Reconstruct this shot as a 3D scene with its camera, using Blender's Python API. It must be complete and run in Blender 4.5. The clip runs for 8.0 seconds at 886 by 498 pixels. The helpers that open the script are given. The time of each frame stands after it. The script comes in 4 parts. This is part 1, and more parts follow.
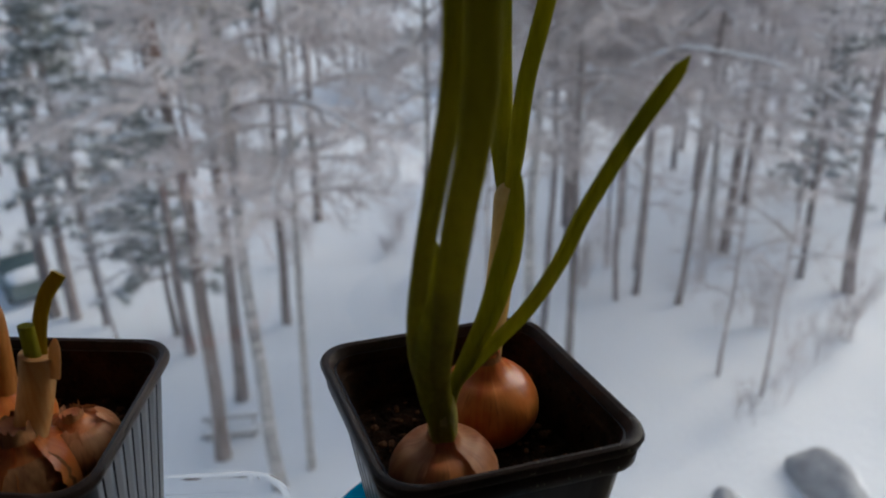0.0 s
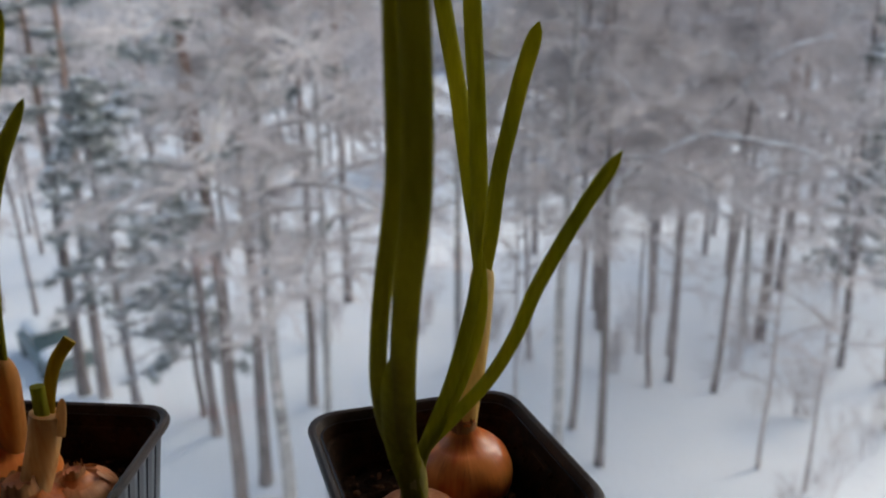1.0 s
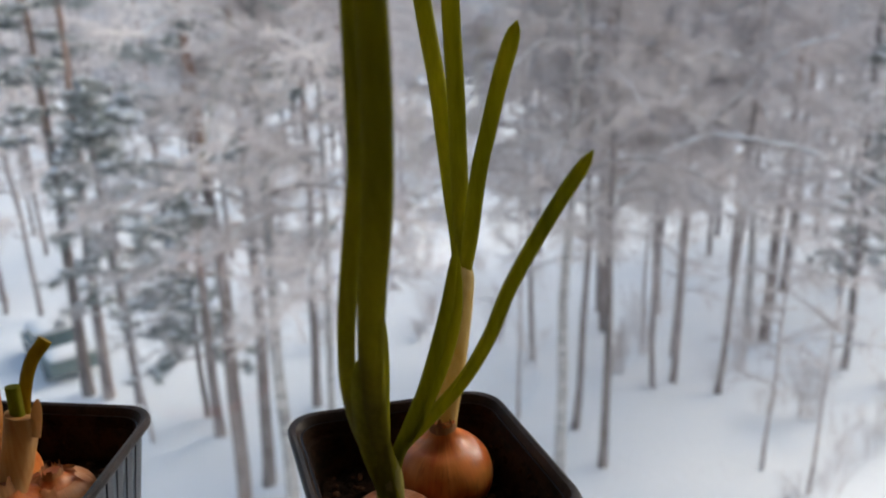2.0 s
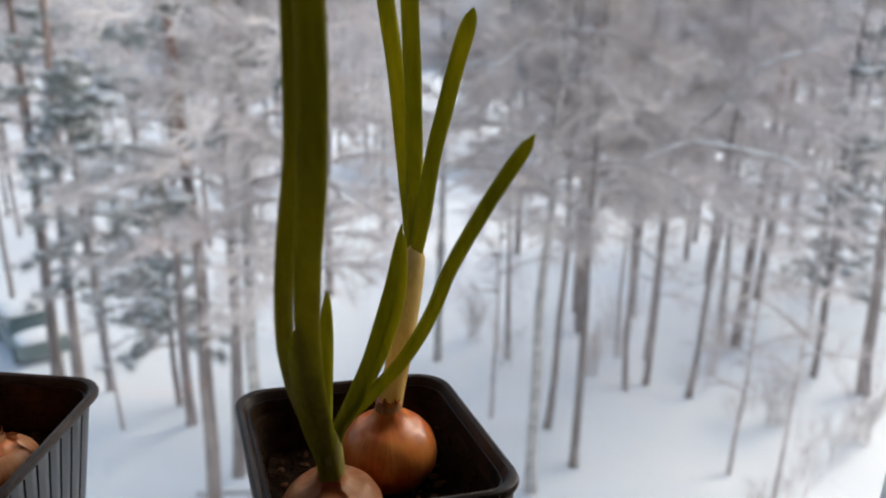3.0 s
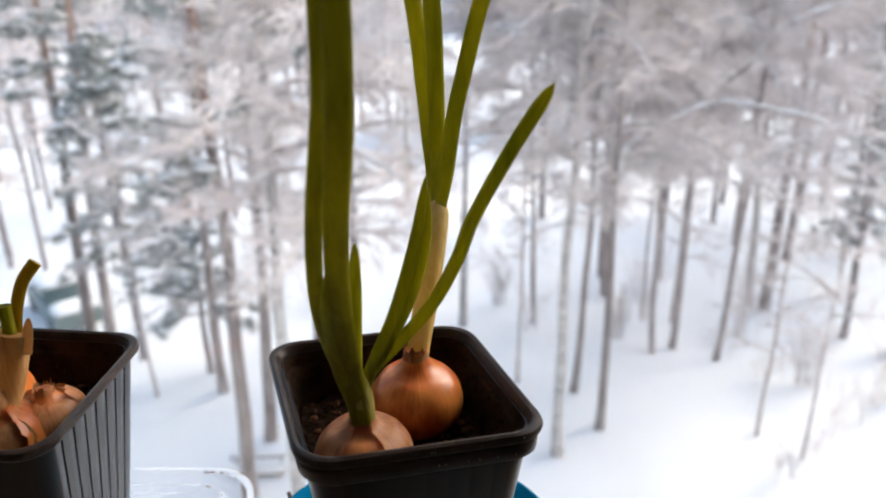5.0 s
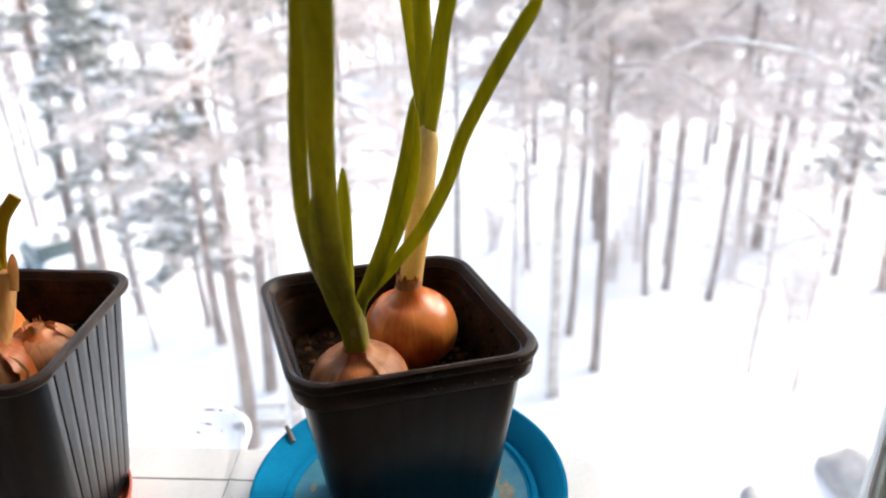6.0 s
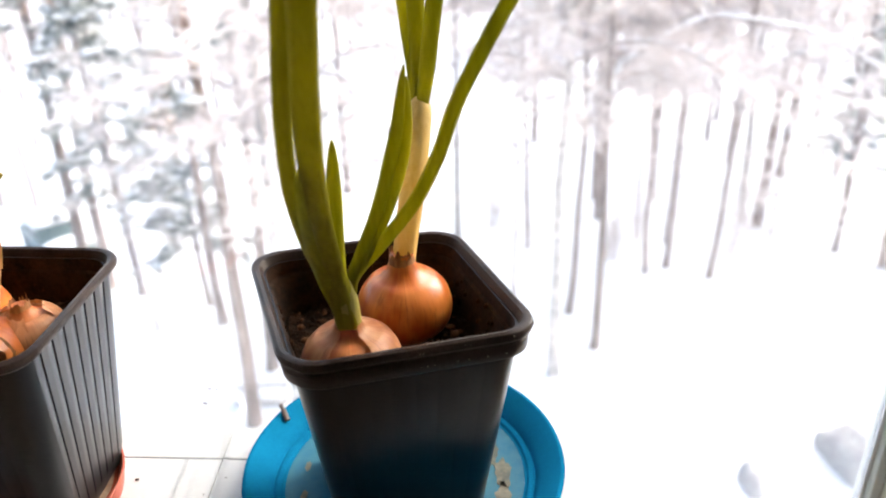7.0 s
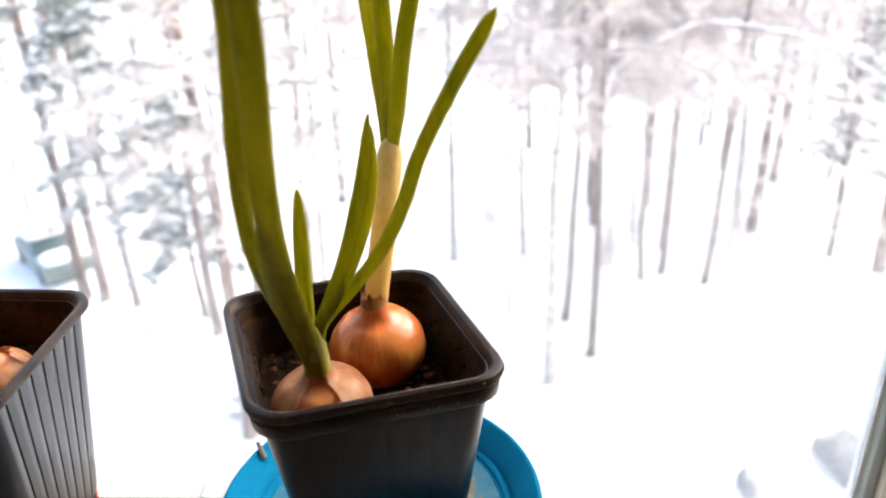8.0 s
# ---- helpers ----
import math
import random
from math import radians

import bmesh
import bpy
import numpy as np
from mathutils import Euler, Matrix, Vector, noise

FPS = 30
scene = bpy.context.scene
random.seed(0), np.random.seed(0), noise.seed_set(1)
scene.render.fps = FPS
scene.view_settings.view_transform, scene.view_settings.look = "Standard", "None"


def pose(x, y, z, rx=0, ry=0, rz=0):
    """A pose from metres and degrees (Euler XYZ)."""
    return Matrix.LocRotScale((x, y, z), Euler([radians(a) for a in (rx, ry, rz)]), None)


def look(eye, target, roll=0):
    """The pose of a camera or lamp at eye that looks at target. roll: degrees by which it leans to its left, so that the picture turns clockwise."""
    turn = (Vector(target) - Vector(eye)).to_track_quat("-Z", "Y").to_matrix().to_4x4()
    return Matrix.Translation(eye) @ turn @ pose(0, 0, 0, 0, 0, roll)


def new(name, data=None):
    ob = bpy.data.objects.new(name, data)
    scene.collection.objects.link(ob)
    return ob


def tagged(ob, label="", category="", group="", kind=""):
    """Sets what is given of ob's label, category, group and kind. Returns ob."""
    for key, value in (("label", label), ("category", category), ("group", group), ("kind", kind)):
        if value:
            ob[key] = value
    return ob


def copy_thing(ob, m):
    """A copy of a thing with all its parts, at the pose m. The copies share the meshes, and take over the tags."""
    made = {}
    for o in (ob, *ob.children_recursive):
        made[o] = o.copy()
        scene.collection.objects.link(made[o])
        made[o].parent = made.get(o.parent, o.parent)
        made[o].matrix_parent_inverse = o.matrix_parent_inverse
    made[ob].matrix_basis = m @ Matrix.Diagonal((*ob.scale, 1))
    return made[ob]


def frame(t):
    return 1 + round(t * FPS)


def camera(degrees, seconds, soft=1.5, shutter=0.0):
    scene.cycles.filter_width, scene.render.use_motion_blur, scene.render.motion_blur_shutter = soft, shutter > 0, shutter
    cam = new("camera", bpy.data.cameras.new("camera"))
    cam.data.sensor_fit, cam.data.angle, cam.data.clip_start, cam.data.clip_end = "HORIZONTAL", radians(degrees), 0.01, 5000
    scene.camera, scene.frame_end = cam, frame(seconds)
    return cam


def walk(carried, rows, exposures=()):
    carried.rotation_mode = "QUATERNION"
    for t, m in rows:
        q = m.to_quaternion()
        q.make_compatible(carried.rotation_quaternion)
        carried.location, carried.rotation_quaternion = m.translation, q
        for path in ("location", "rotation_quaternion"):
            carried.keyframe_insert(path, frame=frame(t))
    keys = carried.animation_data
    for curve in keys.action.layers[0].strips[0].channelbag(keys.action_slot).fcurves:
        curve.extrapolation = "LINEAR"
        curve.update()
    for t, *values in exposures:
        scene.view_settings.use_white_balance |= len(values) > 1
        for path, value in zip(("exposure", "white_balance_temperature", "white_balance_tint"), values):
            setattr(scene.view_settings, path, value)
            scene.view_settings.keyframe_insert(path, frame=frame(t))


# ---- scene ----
cam = camera(62.4, 8.0, soft=2.0)
PATH = [
    (0, (-0.001, -0.246, 0.32), (0.059, 1.57, -0.516), -1.4),
    (0.5, (0.011, -0.264, 0.328), (0.058, 1.607, -0.379), -1.4),
    (1, (0.022, -0.273, 0.327), (0.007, 1.627, -0.297), -1.6),
    (1.5, (0.031, -0.271, 0.326), (0.018, 1.629, -0.3), -1.8),
    (1.7, (0.032, -0.27, 0.326), (0.012, 1.63, -0.299), -2.1),
    (2.8, (0.043, -0.278, 0.321), (0.005, 1.625, -0.295), 0.3),
    (2.9, (0.045, -0.277, 0.32), (0.032, 1.623, -0.304), 0.3),
    (3, (0.047, -0.278, 0.321), (0.077, 1.619, -0.31), 0.9),
    (3.2, (0.048, -0.278, 0.321), (0.081, 1.616, -0.321), 0.9),
    (3.5, (0.049, -0.279, 0.322), (0.056, 1.609, -0.34), 0.6),
    (4, (0.055, -0.283, 0.324), (0.04, 1.6, -0.348), -0.4),
    (4.5, (0.048, -0.286, 0.32), (0.008, 1.591, -0.369), -0.4),
    (5.8, (0.047, -0.29, 0.311), (0.03, 1.538, -0.503), -1.6),
    (6, (0.048, -0.287, 0.306), (0.027, 1.524, -0.543), -2.0),
    (6.5, (0.049, -0.282, 0.3), (0.023, 1.506, -0.595), -2.4),
    (7, (0.051, -0.281, 0.301), (0.027, 1.504, -0.599), -2.3),
    (7.5, (0.056, -0.279, 0.304), (0.037, 1.512, -0.585), -2.3),
    (8, (0.063, -0.272, 0.314), (0.051, 1.523, -0.568), -2.7),
]
EXPOSURES = [(0.0, 0.38, 6500, 6), (0.5, 0.64, 6550, 6), (1.0, 0.66, 6650, 6), (1.7, 0.87, 6750, 6), (2.8, 1.02, 6850, 6), (3.5, 1.27, 6900, 6), (4.5, 1.5, 7000, 7),
             (5.8, 2.05, 7100, 10), (6.5, 2.54, 7200, 10), (8.0, 2.66, 7200, 10)]
walk(cam, [(t, look(eye, aim, roll)) for t, eye, aim, roll in PATH], EXPOSURES)
# a phone's small aperture, focused on the pots
cam.data.dof.use_dof = True
cam.data.dof.focus_distance = 0.34
cam.data.dof.aperture_fstop = 9.0

# ---- light: an overcast winter day ----
world = bpy.data.worlds.new("winter_sky")
scene.world = world
world.use_nodes = True
wn = world.node_tree.nodes
sky = wn.new("ShaderNodeTexSky")
sky.sky_type = "NISHITA"
sky.sun_disc = False
sky.sun_elevation = radians(36)
sky.sun_rotation = radians(57)
sky.air_density = 1.0
sky.dust_density = 2.5
sky.ozone_density = 1.0
wn["Background"].inputs["Strength"].default_value = 0.125
world.node_tree.links.new(sky.outputs[0], wn["Background"].inputs["Color"])
sun = new("sun", bpy.data.lights.new("sun", "SUN"))
sun.data.energy, sun.data.angle, sun.data.color = 0.9, radians(45), (1.0, 0.975, 0.95)
sun.matrix_world = look((28, 18, 24), (0, 0, 0))


# ---- materials ----
def material(name, low, high, rough=0.6, scale=40.0, fine=400.0, bump=0.2, metal=0.0, depth=0.002, stretch=(1, 1, 1),
             transmission=0.0, sheen=0.0, subsurface=0.0, per_object=0.0, gloss=0.5):
    """Two colours mixed by coarse and fine noise, with fine relief."""
    m = bpy.data.materials.new(name)
    m.use_nodes = True
    n, l = m.node_tree.nodes, m.node_tree.links
    p = n["Principled BSDF"]
    co = n.new("ShaderNodeTexCoord")
    mp = n.new("ShaderNodeMapping")
    mp.inputs["Scale"].default_value = stretch
    l.new(co.outputs["Object"], mp.inputs["Vector"])
    big, small = n.new("ShaderNodeTexNoise"), n.new("ShaderNodeTexNoise")
    big.inputs["Scale"].default_value, small.inputs["Scale"].default_value = scale, fine
    big.inputs["Detail"].default_value = small.inputs["Detail"].default_value = 4
    for t in (big, small):
        l.new(mp.outputs[0], t.inputs["Vector"])
    add = n.new("ShaderNodeMath")
    add.operation = "MULTIPLY_ADD"
    l.new(small.outputs[0], add.inputs[0])
    add.inputs[1].default_value = 0.5
    l.new(big.outputs[0], add.inputs[2])
    ramp = n.new("ShaderNodeMapRange")
    ramp.inputs[1].default_value, ramp.inputs[2].default_value = 0.5, 1.0
    l.new(add.outputs[0], ramp.inputs[0])
    mix = n.new("ShaderNodeMix")
    mix.data_type = "RGBA"
    l.new(ramp.outputs[0], mix.inputs[0])
    mix.inputs[6].default_value, mix.inputs[7].default_value = (*low, 1), (*high, 1)
    out = mix.outputs[2]
    if per_object:
        info, hsv, mr = n.new("ShaderNodeObjectInfo"), n.new("ShaderNodeHueSaturation"), n.new("ShaderNodeMapRange")
        mr.inputs[3].default_value, mr.inputs[4].default_value = 1 - per_object, 1 + per_object
        l.new(info.outputs["Random"], mr.inputs[0])
        l.new(mr.outputs[0], hsv.inputs["Value"])
        l.new(out, hsv.inputs["Color"])
        out = hsv.outputs[0]
    l.new(out, p.inputs["Base Color"])
    p.inputs["Roughness"].default_value, p.inputs["Metallic"].default_value = rough, metal
    p.inputs["Transmission Weight"].default_value = transmission
    p.inputs["Sheen Weight"].default_value = sheen
    p.inputs["Specular IOR Level"].default_value = gloss
    if subsurface:
        p.inputs["Subsurface Weight"].default_value = subsurface
        p.inputs["Subsurface Radius"].default_value = (0.008, 0.004, 0.002)
        p.inputs["Subsurface Scale"].default_value = 0.6
    bp = n.new("ShaderNodeBump")
    bp.inputs["Strength"].default_value, bp.inputs["Distance"].default_value = bump, depth
    l.new(add.outputs[0], bp.inputs["Height"])
    l.new(bp.outputs[0], p.inputs["Normal"])
    return m


def leafy(name, low, high, scale=60.0, through_light=0.35):
    """A leaf: long stripes of two greens, part of the light passing through."""
    m = material(name, low, high, rough=0.5, scale=scale, fine=500, bump=0.15, depth=0.0004, stretch=(1, 1, 0.12), gloss=0.2)
    n, l = m.node_tree.nodes, m.node_tree.links
    p = n["Principled BSDF"]
    tr, mx = n.new("ShaderNodeBsdfTranslucent"), n.new("ShaderNodeMixShader")
    l.new(p.inputs["Base Color"].links[0].from_socket, tr.inputs["Color"])
    mx.inputs[0].default_value = through_light
    l.new(p.outputs[0], mx.inputs[1])
    l.new(tr.outputs[0], mx.inputs[2])
    l.new(mx.outputs[0], n["Material Output"].inputs[0])
    return m


SNOW = material("snow", (0.81, 0.845, 0.89), (0.91, 0.925, 0.945), 0.7, 0.35, 6.0, 0.6, depth=0.12)
SNOW_CAP = material("branch_snow", (0.80, 0.82, 0.85), (0.90, 0.91, 0.92), 0.8, 3.0, 20.0, 0.3, depth=0.02)
# bark, frosted twigs and needles: hoarfrost, with winter haze lightened into the colours
PINE_BARK = material("pine_bark", (0.17, 0.135, 0.13), (0.42, 0.36, 0.345), 0.9, 4.0, 22.0, 0.8, depth=0.03, stretch=(1, 1, 0.3), per_object=0.25)
PINE_BARK_RED = material("pine_bark_upper", (0.29, 0.175, 0.14), (0.45, 0.33, 0.28), 0.9, 3.0, 20.0, 0.6, depth=0.02, stretch=(1, 1, 0.3), per_object=0.2)
GREY_BARK = material("grey_bark", (0.18, 0.15, 0.145), (0.44, 0.395, 0.39), 0.9, 4.0, 20.0, 0.7, depth=0.02, stretch=(1, 1, 0.3), per_object=0.25)
BIRCH_BARK = material("birch_bark", (0.20, 0.19, 0.19), (0.66, 0.64, 0.63), 0.8, 3.0, 14.0, 0.5, depth=0.01, stretch=(1, 1, 2.5), per_object=0.15)
HAZY_FROST_LIMB = material("hazy_frosted_limb", (0.29, 0.25, 0.245), (0.60, 0.555, 0.545), 0.9, 2.0, 12.0, 0.4, depth=0.01, per_object=0.2)
HAZY_FROST_TWIG = material("hazy_frosted_twig", (0.50, 0.445, 0.435), (0.80, 0.76, 0.755), 0.9, 0.8, 9.0, 0.2, depth=0.01, per_object=0.18)
NEEDLES = material("hazy_frosted_needles", (0.10, 0.115, 0.105), (0.48, 0.51, 0.50), 0.85, 1.2, 12.0, 0.2, depth=0.01, per_object=0.2)
BLACK_PLASTIC = material("black_plastic", (0.005, 0.005, 0.007), (0.010, 0.0095, 0.012), 0.28, 30.0, 600.0, 0.12, depth=0.0003, gloss=0.20)
FILMED_PLASTIC = material("shiny_black_plastic", (0.005, 0.0055, 0.007), (0.011, 0.0115, 0.014), 0.32, 22.0, 300.0, 0.10, depth=0.0003, gloss=0.42)
DUSTY_RIM = material("dusty_black_plastic", (0.012, 0.008, 0.007), (0.048, 0.031, 0.025), 0.40, 45.0, 900.0, 0.25, depth=0.0004, gloss=0.18)
SOILED_PLASTIC = material("soil_smeared_plastic", (0.006, 0.004, 0.003), (0.046, 0.021, 0.010), 0.8, 60.0, 420.0, 0.5, depth=0.0008, gloss=0.12)
SOIL = material("potting_soil", (0.005, 0.003, 0.002), (0.034, 0.015, 0.007), 0.95, 90.0, 700.0, 1.0, depth=0.004, gloss=0.08)
CRUMB = material("soil_crumb", (0.015, 0.007, 0.004), (0.09, 0.040, 0.018), 0.9, 200.0, 900.0, 0.5, depth=0.001, per_object=0.4, gloss=0.1)


def onion_skin(name, low, high, vein, rough):
    """Onion skin: fine veins from neck to root, soft blotches."""
    m = bpy.data.materials.new(name)
    m.use_nodes = True
    n, l = m.node_tree.nodes, m.node_tree.links
    p = n["Principled BSDF"]
    co, sep, flat, norm, sc, com, add = (n.new(k) for k in ("ShaderNodeTexCoord", "ShaderNodeSeparateXYZ", "ShaderNodeCombineXYZ", "ShaderNodeVectorMath",
                                                             "ShaderNodeMath", "ShaderNodeCombineXYZ", "ShaderNodeVectorMath"))
    l.new(co.outputs["Object"], sep.inputs[0])
    l.new(sep.outputs[0], flat.inputs[0])
    l.new(sep.outputs[1], flat.inputs[1])
    norm.operation, sc.operation, add.operation = "NORMALIZE", "MULTIPLY", "ADD"
    l.new(flat.outputs[0], norm.inputs[0])
    l.new(sep.outputs[2], sc.inputs[0])
    sc.inputs[1].default_value = 9.0
    l.new(sc.outputs[0], com.inputs[2])
    l.new(norm.outputs[0], add.inputs[0])
    l.new(com.outputs[0], add.inputs[1])
    v1, v2, bl = (n.new("ShaderNodeTexNoise") for k in range(3))
    v1.inputs["Scale"].default_value, v2.inputs["Scale"].default_value, bl.inputs["Scale"].default_value = 4.0, 14.0, 70.0
    for t in (v1, v2):
        t.inputs["Detail"].default_value = 3
        l.new(add.outputs[0], t.inputs["Vector"])
    l.new(co.outputs["Object"], bl.inputs["Vector"])
    m1, m2 = n.new("ShaderNodeMix"), n.new("ShaderNodeMix")
    r1, r2 = n.new("ShaderNodeMapRange"), n.new("ShaderNodeMapRange")
    for r, lo, hi in ((r1, 0.35, 0.68), (r2, 0.56, 0.84)):
        r.inputs[1].default_value, r.inputs[2].default_value = lo, hi
    mixv = n.new("ShaderNodeMath")
    mixv.operation = "MULTIPLY_ADD"
    l.new(bl.outputs[0], mixv.inputs[0])
    mixv.inputs[1].default_value = 0.68
    half = n.new("ShaderNodeMath")
    half.operation = "MULTIPLY"
    half.inputs[1].default_value = 0.32
    l.new(v1.outputs[0], half.inputs[0])
    l.new(half.outputs[0], mixv.inputs[2])
    l.new(mixv.outputs[0], r1.inputs[0])
    l.new(v2.outputs[0], r2.inputs[0])
    m1.data_type = m2.data_type = "RGBA"
    l.new(r1.outputs[0], m1.inputs[0])
    m1.inputs[6].default_value, m1.inputs[7].default_value = (*low, 1), (*high, 1)
    l.new(r2.outputs[0], m2.inputs[0])
    l.new(m1.outputs[2], m2.inputs[6])
    m2.inputs[7].default_value = (*vein, 1)
    l.new(m2.outputs[2], p.inputs["Base Color"])
    p.inputs["Roughness"].default_value = rough
    p.inputs["Subsurface Weight"].default_value = 0.2
    p.inputs["Subsurface Radius"].default_value = (0.006, 0.003, 0.0015)
    p.inputs["Subsurface Scale"].default_value = 0.5
    bp = n.new("ShaderNodeBump")
    bp.inputs["Strength"].default_value, bp.inputs["Distance"].default_value = 0.2, 0.0005
    l.new(v2.outputs[0], bp.inputs["Height"])
    l.new(bp.outputs[0], p.inputs["Normal"])
    return m


ONION = onion_skin("onion_skin", (0.45, 0.085, 0.012), (0.71, 0.25, 0.06), (0.30, 0.06, 0.012), 0.30)
ONION_PALE = onion_skin("pale_onion_skin", (0.48, 0.16, 0.052), (0.79, 0.42, 0.205), (0.26, 0.065, 0.018), 0.42)
ONION_INNER = onion_skin("inner_onion_skin", (0.34, 0.08, 0.016), (0.58, 0.215, 0.06), (0.15, 0.04, 0.012), 0.45)
ONION_DRY = material("dry_onion_neck", (0.16, 0.055, 0.02), (0.48, 0.22, 0.08), 0.7, 120.0, 500.0, 0.6, depth=0.0008, stretch=(1, 1, 0.2))
LEAF = leafy("onion_leaf", (0.22, 0.215, 0.013), (0.41, 0.37, 0.04), 60.0, 0.5)
LEAF_BRIGHT = leafy("young_onion_leaf", (0.265, 0.27, 0.016), (0.50, 0.46, 0.05), 60.0, 0.58)
LEAF_NECK = leafy("yellow_green_sheath", (0.40, 0.36, 0.06), (0.64, 0.56, 0.20), 60.0, 0.5)
LEAF_YELLOW = leafy("yellowed_leaf", (0.30, 0.19, 0.010), (0.50, 0.36, 0.03), 60.0, 0.45)
STEM_PALE = leafy("pale_onion_stem", (0.70, 0.47, 0.14), (0.88, 0.71, 0.34), 50.0, 0.4)
STEM_RUST = leafy("rusty_onion_stem", (0.36, 0.11, 0.02), (0.60, 0.30, 0.09), 50.0, 0.4)
STEM_ORANGE = leafy("orange_tinted_stem", (0.52, 0.24, 0.07), (0.80, 0.57, 0.30), 50.0, 0.4)
BLUE = material("blue_plastic", (0.0, 0.135, 0.275), (0.0, 0.17, 0.335), 0.4, 30.0, 500.0, 0.08, depth=0.0003, gloss=0.0)
BLUE_DIRT = material("stained_blue_plastic", (0.0, 0.115, 0.22), (0.045, 0.165, 0.22), 0.6, 34.0, 160.0, 0.4, depth=0.0008, gloss=0.2)
DIRT = material("dried_dirt", (0.09, 0.11, 0.10), (0.24, 0.21, 0.155), 0.9, 90.0, 400.0, 0.6, depth=0.001)
RED_PLASTIC = material("orange_red_plastic", (0.30, 0.030, 0.007), (0.40, 0.055, 0.012), 0.4, 40.0, 500.0, 0.1, depth=0.0003)
RED_DIRT = material("stained_orange_plastic", (0.20, 0.07, 0.03), (0.42, 0.32, 0.23), 0.8, 60.0, 240.0, 0.5, depth=0.0008)
WHITE_BOARD = material("white_plastic", (0.53, 0.55, 0.58), (0.62, 0.635, 0.655), 0.35, 12.0, 300.0, 0.05, depth=0.0003)
FRAME_WHITE = material("white_window_profile", (0.70, 0.72, 0.73), (0.80, 0.81, 0.81), 0.4, 8.0, 300.0, 0.05, depth=0.0003)
STEP_GROOVE_GREY = material("step_groove_grey", (0.16, 0.18, 0.19), (0.26, 0.29, 0.30), 0.6, 20.0, 300.0, 0.1, depth=0.0003)
POST_GREY = material("grey_window_gasket", (0.38, 0.47, 0.50), (0.48, 0.57, 0.61), 0.45, 20.0, 300.0, 0.1, depth=0.0003)
PLASTER = material("room_plaster", (0.47, 0.45, 0.43), (0.56, 0.54, 0.52), 0.9, 3.0, 80.0, 0.2, depth=0.002)
FLOOR_WOOD = material("room_floor", (0.26, 0.18, 0.12), (0.38, 0.27, 0.18), 0.5, 3.0, 60.0, 0.2, stretch=(8, 1, 1))
FACADE = material("house_facade", (0.58, 0.57, 0.55), (0.68, 0.67, 0.65), 0.9, 2.0, 60.0, 0.3, depth=0.004)
STONE = material("grey_stone", (0.27, 0.275, 0.29), (0.50, 0.51, 0.53), 0.9, 1.5, 12.0, 0.6, depth=0.05)
CAR_PAINT = material("dull_green_car_paint", (0.14, 0.19, 0.19), (0.19, 0.24, 0.24), 0.35, 2.0, 40.0, 0.05)
RUBBER = material("tyre_rubber", (0.02, 0.02, 0.02), (0.04, 0.04, 0.04), 0.8, 20.0, 100.0, 0.2)
CAR_GLASS = material("dark_car_glass", (0.06, 0.095, 0.10), (0.10, 0.14, 0.145), 0.1, 3.0, 40.0, 0.0)
GREY_WOOD = material("weathered_wood", (0.26, 0.25, 0.25), (0.46, 0.45, 0.45), 0.9, 4.0, 40.0, 0.4, stretch=(0.3, 3, 3))


def clear(name, tint, ior=1.45, rough=0.0):
    m = bpy.data.materials.new(name)
    m.use_nodes = True
    p = m.node_tree.nodes["Principled BSDF"]
    p.inputs["Base Color"].default_value = (*tint, 1)
    p.inputs["Transmission Weight"].default_value = 1.0
    p.inputs["IOR"].default_value, p.inputs["Roughness"].default_value = ior, rough
    return m


GLASS = clear("window_glass", (0.97, 0.985, 0.98))
CLEAR_PLASTIC = clear("clear_plastic", (0.97, 0.98, 0.98), 1.10, 0.05)


# ---- mesh helpers ----
def mesh_object(name, bm, mat, smooth=True):
    me = bpy.data.meshes.new(name)
    bmesh.ops.recalc_face_normals(bm, faces=bm.faces)
    bm.to_mesh(me)
    bm.free()
    for m in (mat if isinstance(mat, (list, tuple)) else [mat]):
        me.materials.append(m)
    if smooth:
        me.polygons.foreach_set("use_smooth", [True] * len(me.polygons))
        me.set_sharp_from_angle(angle=radians(40))
    return new(name, me)


def part(name, bm, mat, parent, label="", smooth=True):
    ob = mesh_object(name, bm, mat, smooth)
    ob.parent = parent
    if label:
        tagged(ob, label)
    return ob


def thing(name, label, category, at=(0, 0, 0), turn=0.0, group="", kind=""):
    e = new(name)
    e.empty_display_size = 0.02
    e.matrix_world = Matrix.Translation(at) @ Matrix.Rotation(radians(turn), 4, "Z")
    return tagged(e, label, category, group, kind)


def box(bm, lo, hi, bevel=0.0):
    r = bmesh.ops.create_cube(bm, size=1)
    for v in r["verts"]:
        v.co = Vector([(a + b) / 2 + c * (b - a) for a, b, c in zip(lo, hi, v.co)])
    if bevel:
        es = list({e for v in r["verts"] for e in v.link_edges})
        bmesh.ops.bevel(bm, geom=es, offset=bevel, segments=2, affect="EDGES", profile=0.5)
    return bm


def curve_points(pts, n):
    """n points along a smooth curve through the given ones."""
    p = [Vector(q) for q in pts]
    p = [p[0] * 2 - p[1]] + p + [p[-1] * 2 - p[-2]]
    out, segs = [], len(p) - 3
    for i in range(n):
        u = i / (n - 1) * segs
        k = min(int(u), segs - 1)
        t = u - k
        a, b, c, d = p[k:k + 4]
        out.append(0.5 * (2 * b + (c - a) * t + (2 * a - 5 * b + 4 * c - d) * t * t + (3 * b - a - 3 * c + d) * t ** 3))
    return out


